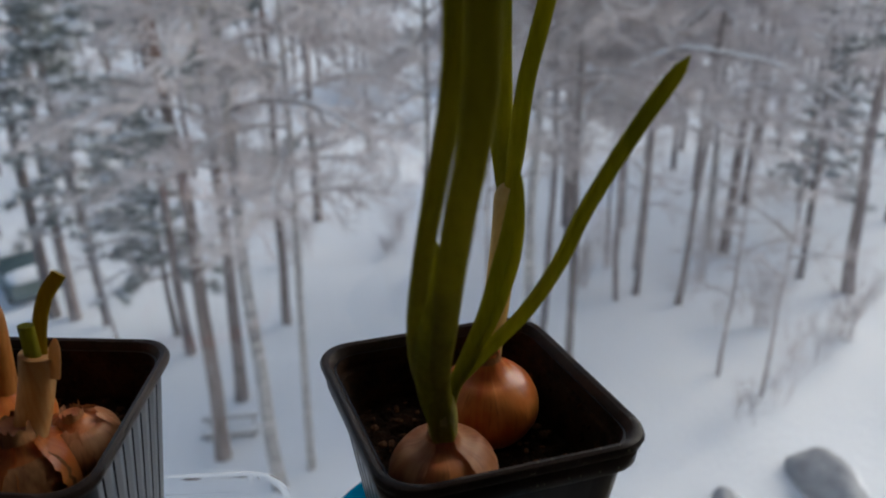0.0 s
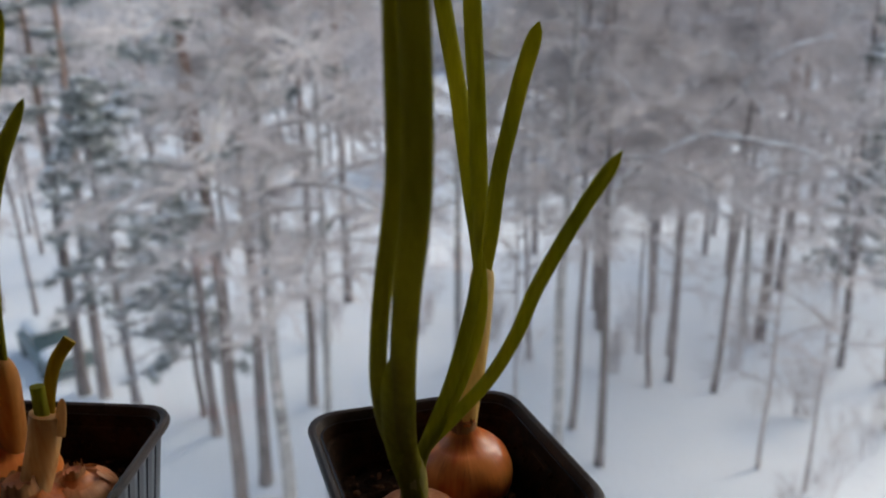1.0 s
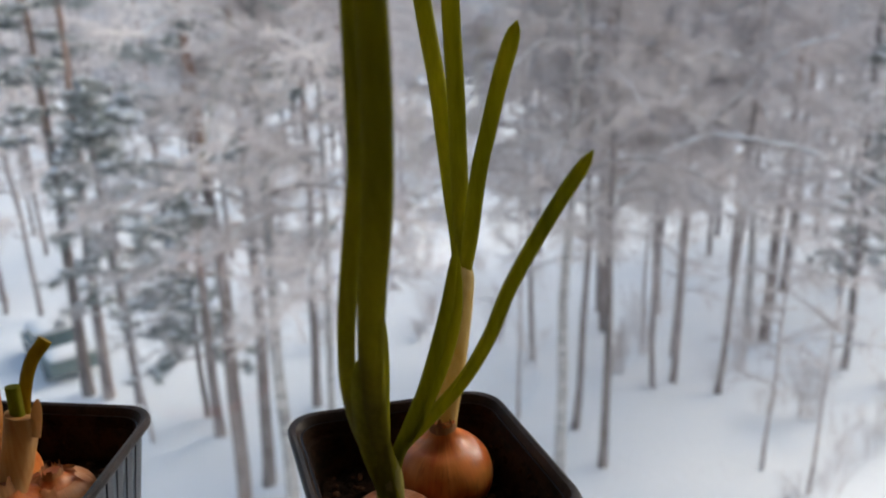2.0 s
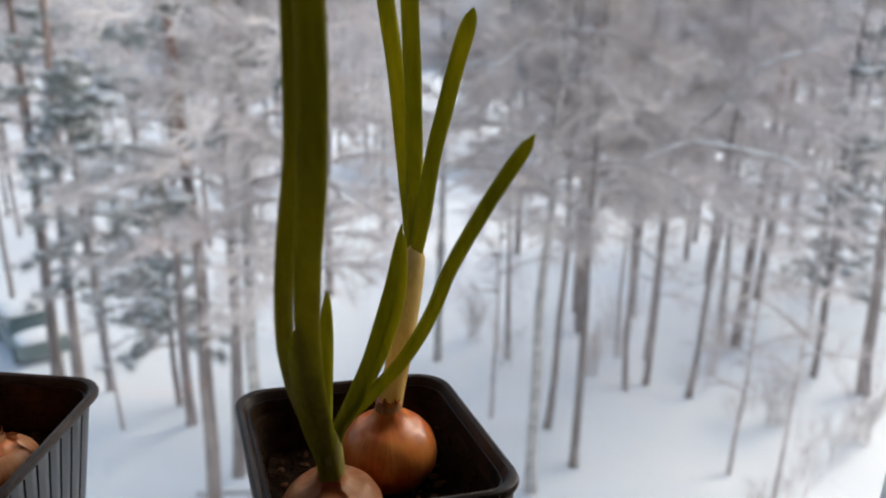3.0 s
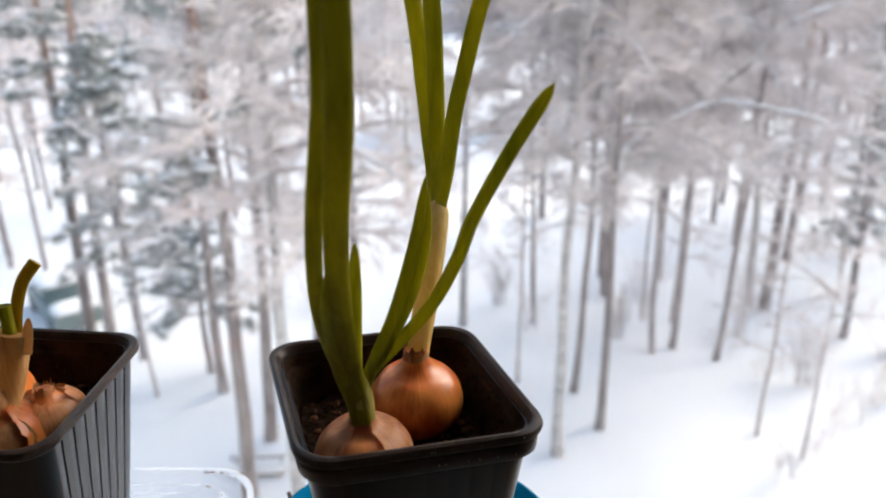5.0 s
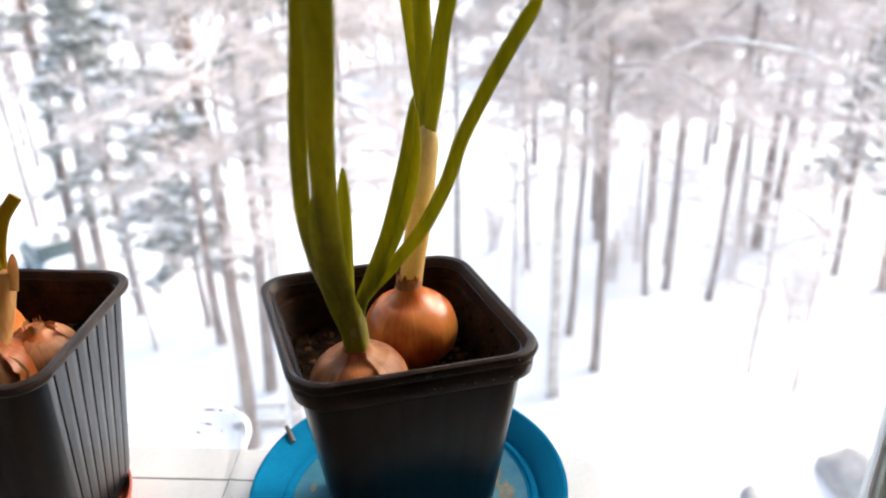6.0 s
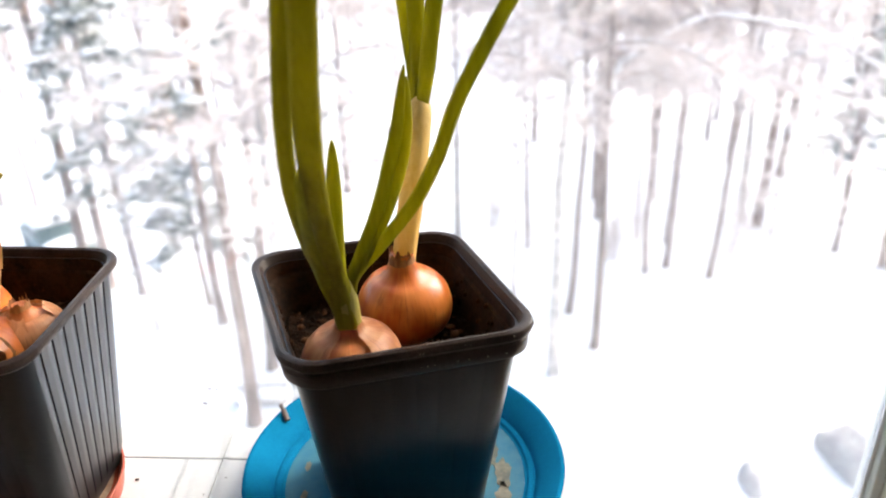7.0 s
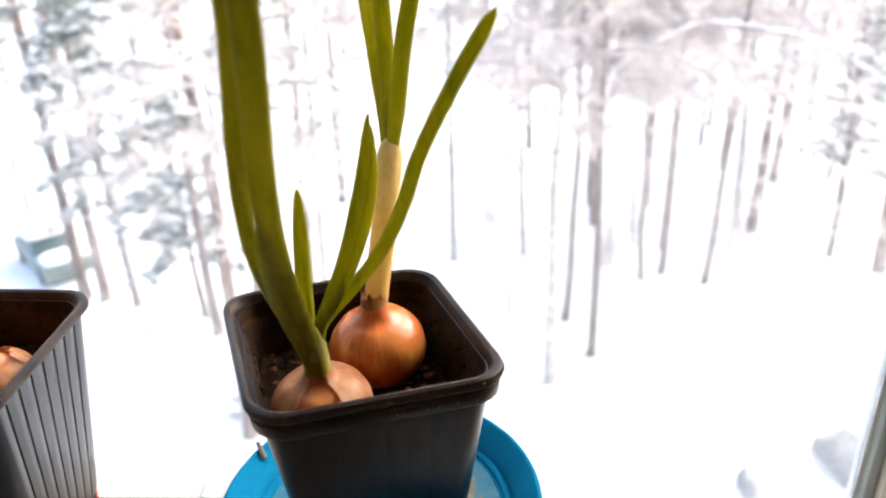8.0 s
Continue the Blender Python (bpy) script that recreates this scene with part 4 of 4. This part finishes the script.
BARE = [bare_crown(11, 19, 7.4, 28, 3.2, 0.5, 0.0125, 18, 12), bare_crown(23, 17, 6.6, 28, 2.9, 0.45, 0.0125, 18, 12),
        bare_crown(37, 20, 8.2, 28, 3.8, 0.65, 0.0125, 18, 12), bare_crown(41, 15, 6.2, 24, 2.6, 0.3, 0.0125, 18, 12)]
PINE = [needle_crown(5, 20, 7.8, 26, 2.6, 0.10, 9), needle_crown(9, 19, 9.0, 24, 2.3, 0.06, 9)]
PINE_HIGH = needle_crown(13, 21, 13.0, 20, 2.3, 0.08, 9)
SPRUCE = [needle_crown(15, 8.5, 2.0, 40, 1.9, 0.30, 10, 30), needle_crown(19, 11, 3.5, 46, 2.2, 0.36, 10, 30)]
THIN = [bare_crown(53, 9, 2.5, 16, 1.3, 0.2, 0.009, 8, 5), bare_crown(59, 11, 4.0, 18, 1.6, 0.35, 0.009, 8, 6)]
BARE_FAR = [bare_crown(61 + k, h, st, 20, rc, 0.45, 0.030, 7, 5) for k, (h, st, rc) in enumerate(((19, 5.0, 3.4), (17, 3.8, 3.2), (20, 5.5, 3.8), (16, 3.2, 3.0)))]
PINE_FAR = [needle_crown(71, 20, 7.5, 20, 2.6, 0.10, 6, 16), needle_crown(73, 11, 2.5, 30, 2.2, 0.36, 6, 14)]

pines = [(-5.25, 15.1, -0.004, 0.40), (-5.4, 17.6, 0.056, 0.37), (-7.5, 20.2, 0.046, 0.33), (-4.6, 21.9, 0.04, 0.31), (-12.4, 23.1, 0.060, 0.40),
         (-13.1, 23.2, 0.030, 0.42), (-4.6, 31.5, 0.006, 0.42), (-8.6, 31.9, 0.040, 0.33), (12.3, 26.0, -0.008, 0.43), (4.8, 37.5, -0.04, 0.38), (15.5, 22.6, -0.12, 0.44),
         (6.2, 27.6, -0.040, 0.46)]
clear_stemmed = {1, 6, 8, 11}
birches = [(-3.7, 14.0, 0.0, 0.36), (-2.9, 14.6, 0.05, 0.22), (2.9, 16.9, 0.006, 0.35), (0.4, 24.8, -0.02, 0.31), (11.8, 26.6, -0.07, 0.34)]
greys = [(2.9, 25.1, -0.04, 0.22), (3.75, 20.0, 0.045, 0.25), (4.15, 18.0, 0.012, 0.28), (6.9, 22.7, -0.03, 0.21), (7.7, 23.1, 0.041, 0.26),
         (9.2, 22.3, 0.026, 0.24), (14.1, 23.8, -0.033, 0.25), (-2.8, 40.9, -0.03, 0.28)]
thins = [(-9.6, 19.7, -0.013, 0.13), (2.0, 20.8, 0.05, 0.15), (8.9, 17.9, 0.005, 0.13), (9.6, 16.6, -0.015, 0.12),
         (8.4, 25.2, -0.02, 0.14), (7.4, 26.2, 0.005, 0.15)]
for k, (x, y, lean, d) in enumerate(pines):
    tree("pine_tree", "tall pine with reddish upper trunk and snowy needles", x, y, lean, PINE_HIGH if k in clear_stemmed else PINE[k % 2], trunk_mesh(19, d / 2, k, [PINE_BARK, PINE_BARK_RED]), k * 67)
for k, (x, y, lean, d) in enumerate(birches):
    tree("birch_tree", "pale birch with bare branches covered in hoarfrost", x, y, lean, BARE[k % 4], trunk_mesh(16, d / 2, 30 + k, [BIRCH_BARK]), k * 83 + 20)
for k, (x, y, lean, d) in enumerate(greys):
    tree("bare_tree", "bare grey tree with frosted branches in the snow", x, y, lean, BARE[(k + 2) % 4], trunk_mesh(15, d / 2, 60 + k, [GREY_BARK]), k * 101 + 40)
for k, (x, y, lean, d) in enumerate(thins):
    tree("young_tree", "thin young bare tree standing in deep snow", x, y, lean, THIN[k % 2], trunk_mesh(8.5, d / 2, 80 + k, [HAZY_FROST_LIMB], 0.05), k * 71)
tree("spruce_tree", "dark green young spruce loaded with snow clumps", -11.0, 22.2, 0, SPRUCE[1], trunk_mesh(10.8, 0.13, 91, [PINE_BARK], 0.03), 10)
tree("spruce_tree", "dark green young spruce loaded with snow clumps", -8.3, 21.2, 0, SPRUCE[0], trunk_mesh(8.3, 0.10, 92, [PINE_BARK], 0.03), 60)
tree("spruce_tree", "dark green young spruce loaded with snow clumps", 16.4, 27.5, 0, SPRUCE[0], trunk_mesh(8.3, 0.10, 93, [PINE_BARK], 0.03), 160)

# the wood behind, repeats of a few trees
rng = random.Random(77)
models = []
for k in range(4):
    models.append(("bare_tree", "bare frosted tree further back in the wood", BARE_FAR[k], trunk_mesh(16, 0.14, 120 + k, [GREY_BARK])))
models.append(("pine_tree", "snowy pine further back in the wood", PINE_FAR[0], trunk_mesh(19, 0.17, 130, [PINE_BARK, PINE_BARK_RED])))
models.append(("spruce_tree", "snowy spruce further back in the wood", PINE_FAR[1], trunk_mesh(10.8, 0.13, 140, [PINE_BARK], 0.03)))
first = {}
count = 0
while count < 225:
    y = 29 + 105 * rng.random() ** 1.15
    x = rng.uniform(-0.72, 0.72) * (y + 6)
    k = rng.choice((0, 1, 2, 3, 0, 1, 2, 3, 0, 1, 2, 3, 4, 5))
    if y < 54 and (-12 < x < 4 or rng.random() < 0.15):
        continue
    count += 1
    nm, lb, cr, tr = models[k]
    m = Matrix.Translation((x, y, ground_height(x, y) - 0.1)) @ Matrix.Rotation(rng.uniform(0, 6.28), 4, "Z") @ Matrix.Scale(rng.uniform(0.8, 1.15), 4)
    if k in first:
        e = copy_thing(first[k], m)
        e.scale = m.to_scale()
    else:
        first[k] = tree(nm, lb, x, y, 0, cr, tr, rng.uniform(0, 360), group="trees of the far wood")

# the far edge of the wood
bm = bmesh.new()
rng = random.Random(4)
for row, (dist, top) in enumerate(((150, 7), (190, 12))):
    pts = []
    for i in range(181):
        a = radians(-90 + i)
        pts.append((dist * 1.6 * math.sin(a), 10 + dist * math.cos(a), top + 2.5 * noise.noise(Vector((i * 0.4, row, 0))) + rng.uniform(-1.5, 1.5)))
    lo = [bm.verts.new((x, y, GROUND - 1)) for x, y, z in pts]
    hi = [bm.verts.new((x, y, z)) for x, y, z in pts]
    bk = [bm.verts.new((x * 1.05, y * 1.05, GROUND - 1)) for x, y, z in pts]
    for i in range(180):
        bm.faces.new((lo[i], lo[i + 1], hi[i + 1], hi[i]))
        bm.faces.new((hi[i], hi[i + 1], bk[i + 1], bk[i]))
# frosted wood colour, paled further to carry the haze of distance
FAR_WOOD = material("hazy_far_frosted_wood", (0.50, 0.47, 0.48), (0.80, 0.78, 0.79), 1.0, 0.12, 0.9, 1.0, depth=1.0, stretch=(1, 1, 0.45))
tagged(mesh_object("backdrop", bm, FAR_WOOD), "grey frosted edge of the far wood, paled for haze", "wood", kind="structure")

# arching boughs loaded with snow
def bough(x, y, pts, r, label):
    e = tagged(new("snowy_bough"), label, "branch", "snow-laden boughs")
    rng = random.Random(int(r * 1000 + x * 10))
    line = curve_points(pts, 22)
    part("branch", sweep(bmesh.new(), line, lambda u: r * (1.05 - 0.75 * u), 8), GREY_BARK, e)
    part("snow_load", sweep(bmesh.new(), [p + Vector((0, 0, r * (1.0 - 0.5 * i / 21))) for i, p in enumerate(line)],
                            lambda u: r * 1.4 * (1.15 - 0.65 * u) * (0.85 + 0.2 * math.sin(u * 40) + 0.12 * math.sin(u * 97)), 8, 0.8), SNOW_CAP, e, "white snow lying along the branch")
    fine = []
    for i in range(160):
        p = rng.choice(line)
        d = Vector((rng.gauss(0, 1), rng.gauss(0, 1), rng.gauss(-0.2, 0.7))).normalized()
        q = p + d * rng.uniform(0.3, 0.9)
        fine.append((*p, *q, 0.013, 0.008))
        for t in range(4):
            dd = (d + Vector((rng.gauss(0, 0.7), rng.gauss(0, 0.7), rng.gauss(0, 0.7)))).normalized()
            c = p.lerp(q, rng.uniform(0.3, 1))
            fine.append((*c, *(c + dd * rng.uniform(0.15, 0.45)), 0.010, 0.006))
    o = tagged(new("twigs", stick_mesh("twigs", fine, HAZY_FROST_TWIG)), kind="stuff")
    o.parent = e


bough(4, 20, [(4.25, 18.2, -5.6), (4.7, 19.0, -4.2), (7.0, 20, -3.3), (8.5, 20, -3.4), (10.2, 20, -3.8), (12.5, 20, -5.0)], 0.075, "long arching bough with a line of snow")
bough(8, 21, [(7.8, 22.8, -3.6), (8.3, 21, -2.4), (9.0, 21, -1.5), (9.8, 21, -1.0), (11.0, 21, -0.7)], 0.07, "rising bough with a line of snow")
bough(4, 22, [(3.9, 20.2, -2.0), (4.6, 22, -1.2), (5.4, 22, -0.8), (6.1, 22, -0.5), (6.9, 22, -0.8)], 0.07, "short arching bough with thick snow")
bough(-4, 17, [(-3.72, 14.2, -4.6), (-4.6, 17.3, -3.7), (-5.4, 17.5, -3.2), (-6.0, 17.5, -3.1), (-7.0, 17.5, -3.4)], 0.055, "arching bough with a thin line of snow")
bough(9, 20, [(9.15, 22.2, -6.2), (9.0, 20.4, -4.9), (9.7, 20, -4.3), (10.7, 20, -4.5), (12.7, 20, -6.0)], 0.06, "drooping bough with a line of snow")
bough(5, 20, [(4.25, 18.4, -5.8), (5.0, 20, -5.0), (6.6, 20, -4.9), (7.4, 20, -4.8)], 0.05, "level bough with a line of snow")
bough(-5, 17, [(-5.0, 17.7, -0.7), (-5.5, 17.6, -0.6), (-6.1, 17.6, -1.0)], 0.07, "short bough with thick snow")
bough(6, 20, [(6.75, 22.6, -2.2), (6.6, 20, -1.2), (7.4, 20, -1.0), (8.3, 20, -1.3)], 0.06, "short arching bough with thick snow")

# bushes of thin stems
def bush(x, y, tall, seed, n=26):
    rng = random.Random(seed)
    segs = []
    for i in range(n):
        a, sp = rng.uniform(0, 6.28), rng.uniform(0.1, 0.45)
        p = Vector((rng.uniform(-0.25, 0.25), rng.uniform(-0.25, 0.25), -0.1))
        pts = [p + Vector((math.cos(a) * sp * tall * u * u, math.sin(a) * sp * tall * u * u, tall * u * rng.uniform(0.9, 1.05))) for u in (0, 0.3, 0.6, 1.0)]
        chain(segs, pts, 0.012, 0.005)
        for t in range(9):
            c = pts[1].lerp(pts[3], rng.random())
            d = Vector((rng.gauss(0, 0.6), rng.gauss(0, 0.6), rng.uniform(0.2, 1))).normalized()
            segs.append((*c, *(c + d * rng.uniform(0.2, 0.5)), 0.008, 0.005))
    e = tagged(new("bush", stick_mesh("bush", segs, HAZY_FROST_TWIG)), "bare frosted bush of thin stems in the snow", "bush", "bushes")
    e.location = (x, y, ground_height(x, y))


for k, (x, y, tall) in enumerate(((13.6, 19.5, 2.6), (11.4, 20.6, 2.4), (7.4, 25.4, 2.6),
                                  (5.9, 23.8, 2.0), (10.6, 24.2, 2.4), (-10.8, 25.5, 2.0), (1.8, 27.0, 1.8), (-1.0, 29.0, 1.6))):
    bush(x, y, tall, 200 + k)

rng = random.Random(31)
for k in range(9):
    x, y = rng.uniform(8.5, 15.5), rng.uniform(14.5, 23.0)
    bush(x, y, rng.uniform(0.8, 2.4), 300 + k, 7)
for k in range(10):
    bush(rng.uniform(-9, 3), rng.uniform(24, 40), rng.uniform(0.8, 2.2), 340 + k, 12)


def boulder(x, y, sx, sy, sz, seed, turn):
    e = thing("boulder", "rounded grey boulder half covered with snow", "boulder", (x, y, ground_height(x, y) - 0.1), turn, "boulders in the snow")
    for nm, mat, lift, fl in (("stone", STONE, 0.0, 1.0), ("snow_cap", SNOW_CAP, sz * 0.30, 0.75)):
        bm = bmesh.new()
        bmesh.ops.create_icosphere(bm, subdivisions=4, radius=1)
        for v in bm.verts:
            w = 1 + 0.16 * noise.noise(v.co * 1.3 + Vector((seed, 0, 0))) + 0.05 * noise.noise(v.co * 4 + Vector((seed, 3, 0)))
            s = (sx, sy, sz) if nm == "stone" else (sx * 0.72, sy * 0.8, sz * 0.78)
            v.co = Vector((v.co.x * w * s[0] + (sx * 0.18 if nm == "snow_cap" else 0), v.co.y * w * s[1], v.co.z * w * s[2] * fl + lift))
        part(nm, bm, mat, e)


boulder(9.5, 12.9, 0.75, 1.1, 0.85, 3, 12)
boulder(6.95, 12.5, 0.42, 0.6, 0.50, 9, -10)

# snow-covered parked car among the trees
car = thing("car", "dull green parked car buried in thick snow", "car", (-15.6, 25.9, ground_height(-15.6, 25.9)), -48)
def car_shell(rows, half):
    bm = bmesh.new()
    loops = []
    for s in (-1, -0.86, 0.86, 1):
        inset = 0.0 if abs(s) < 0.9 else 0.05
        loops.append([bm.verts.new((x * (1 - inset * 0.4), s * half, z - inset if z > 0.5 else z + inset * 0.3)) for x, z in rows])
    for a, b in zip(loops, loops[1:]):
        for k in range(len(rows)):
            bm.faces.new((a[k], a[(k + 1) % len(rows)], b[(k + 1) % len(rows)], b[k]))
    bm.faces.new(loops[0][::-1])
    bm.faces.new(loops[-1])
    return bm
part("body", car_shell([(-2.1, 0.3), (2.1, 0.3), (2.15, 0.62), (2.05, 0.85), (1.1, 0.95), (-1.75, 0.98), (-2.1, 0.9), (-2.15, 0.6)], 0.85), CAR_PAINT, car)
cabin = part("cabin", car_shell([(-1.7, 0.96), (1.05, 0.93), (0.45, 1.42), (-1.2, 1.45)], 0.74), CAR_GLASS, car, "dark car windows")
part("roof", car_shell([(-1.25, 1.42), (0.5, 1.40), (0.40, 1.48), (-1.15, 1.50)], 0.75), CAR_PAINT, car)
for nm, x0, x1, z, th in (("roof_snow", -1.3, 0.5, 1.50, 0.22), ("bonnet_snow", 0.9, 2.1, 0.92, 0.20), ("boot_snow", -2.1, -1.6, 0.96, 0.18)):
    bm = bmesh.new()
    bmesh.ops.create_icosphere(bm, subdivisions=4, radius=1)
    for v in bm.verts:
        c = v.co
        sq = lambda t: math.copysign(abs(t) ** 0.5, t)
        v.co = Vector(((x0 + x1) / 2 + sq(c.x) * (x1 - x0) / 2, sq(c.y) * 0.78, z + th * max(c.z, -0.15) * (1 + 0.2 * noise.noise(c * 2))))
    part(nm, bm, SNOW_CAP, car, "thick snow")
for x in (-1.35, 1.3):
    for y in (-0.80, 0.80):
        w = lathe(bmesh.new(), [(0, -0.09), (0.20, -0.10), (0.30, -0.09), (0.32, -0.05), (0.32, 0.05), (0.30, 0.09), (0.20, 0.10), (0, 0.09)], 24)
        bmesh.ops.rotate(w, verts=w.verts, matrix=Matrix.Rotation(math.pi / 2, 3, "X"))
        o = part("wheel", w, RUBBER, car)
        o.location = (x, y, 0.30)
        hub = lathe(bmesh.new(), [(0, -0.108), (0.16, -0.108), (0.18, -0.10), (0.18, 0.10), (0.16, 0.108), (0, 0.108)], 20)
        bmesh.ops.rotate(hub, verts=hub.verts, matrix=Matrix.Rotation(math.pi / 2, 3, "X"))
        part("hub_cap", hub, CAR_PAINT, o, "grey hub cap")

# weathered bench by the pine
bench = thing("bench", "weathered grey wooden bench sunk in the snow", "bench", (-5.35, 16.0, ground_height(-5.35, 16.0)), 4)
for z, y, nm in ((0.16, 0.0, "seat"), (0.50, 0.28, "backrest")):
    plank = part(nm, box(bmesh.new(), (-0.75, y - 0.18, z - 0.03), (0.75, y + 0.18 if nm == "seat" else y + 0.02, z + 0.03), 0.01), GREY_WOOD, bench)
    part("snow_load", box(bmesh.new(), (-0.73, y - 0.14, z + 0.03), (0.73, y + 0.14 if nm == "seat" else y + 0.01, z + 0.11), 0.03), SNOW_CAP, plank, "white snow")
for x in (-0.6, 0.6):
    part("leg", box(bmesh.new(), (x - 0.04, -0.12, -0.3), (x + 0.04, 0.20, 0.13), 0.01), GREY_WOOD, bench)
    part("post", box(bmesh.new(), (x - 0.03, 0.21, -0.3), (x + 0.03, 0.27, 0.48), 0.008), GREY_WOOD, bench)

# long snow bank at the far side of the clearing
bm = bmesh.new()
line = [Vector((-9 + i * 0.55, 54.5 + 0.12 * i + 0.5 * math.sin(i * 0.5), GROUND + 0.3 + 0.15 * noise.noise(Vector((i * 0.3, 0, 0))))) for i in range(45)]
sweep(bm, line, lambda u: 1.6 * (0.75 + 0.25 * math.sin(u * 9)), 16, 0.9, (0, 0, 1))
tagged(mesh_object("snow_bank", bm, SNOW), "long low bank of ploughed snow", "snow bank", kind="structure")
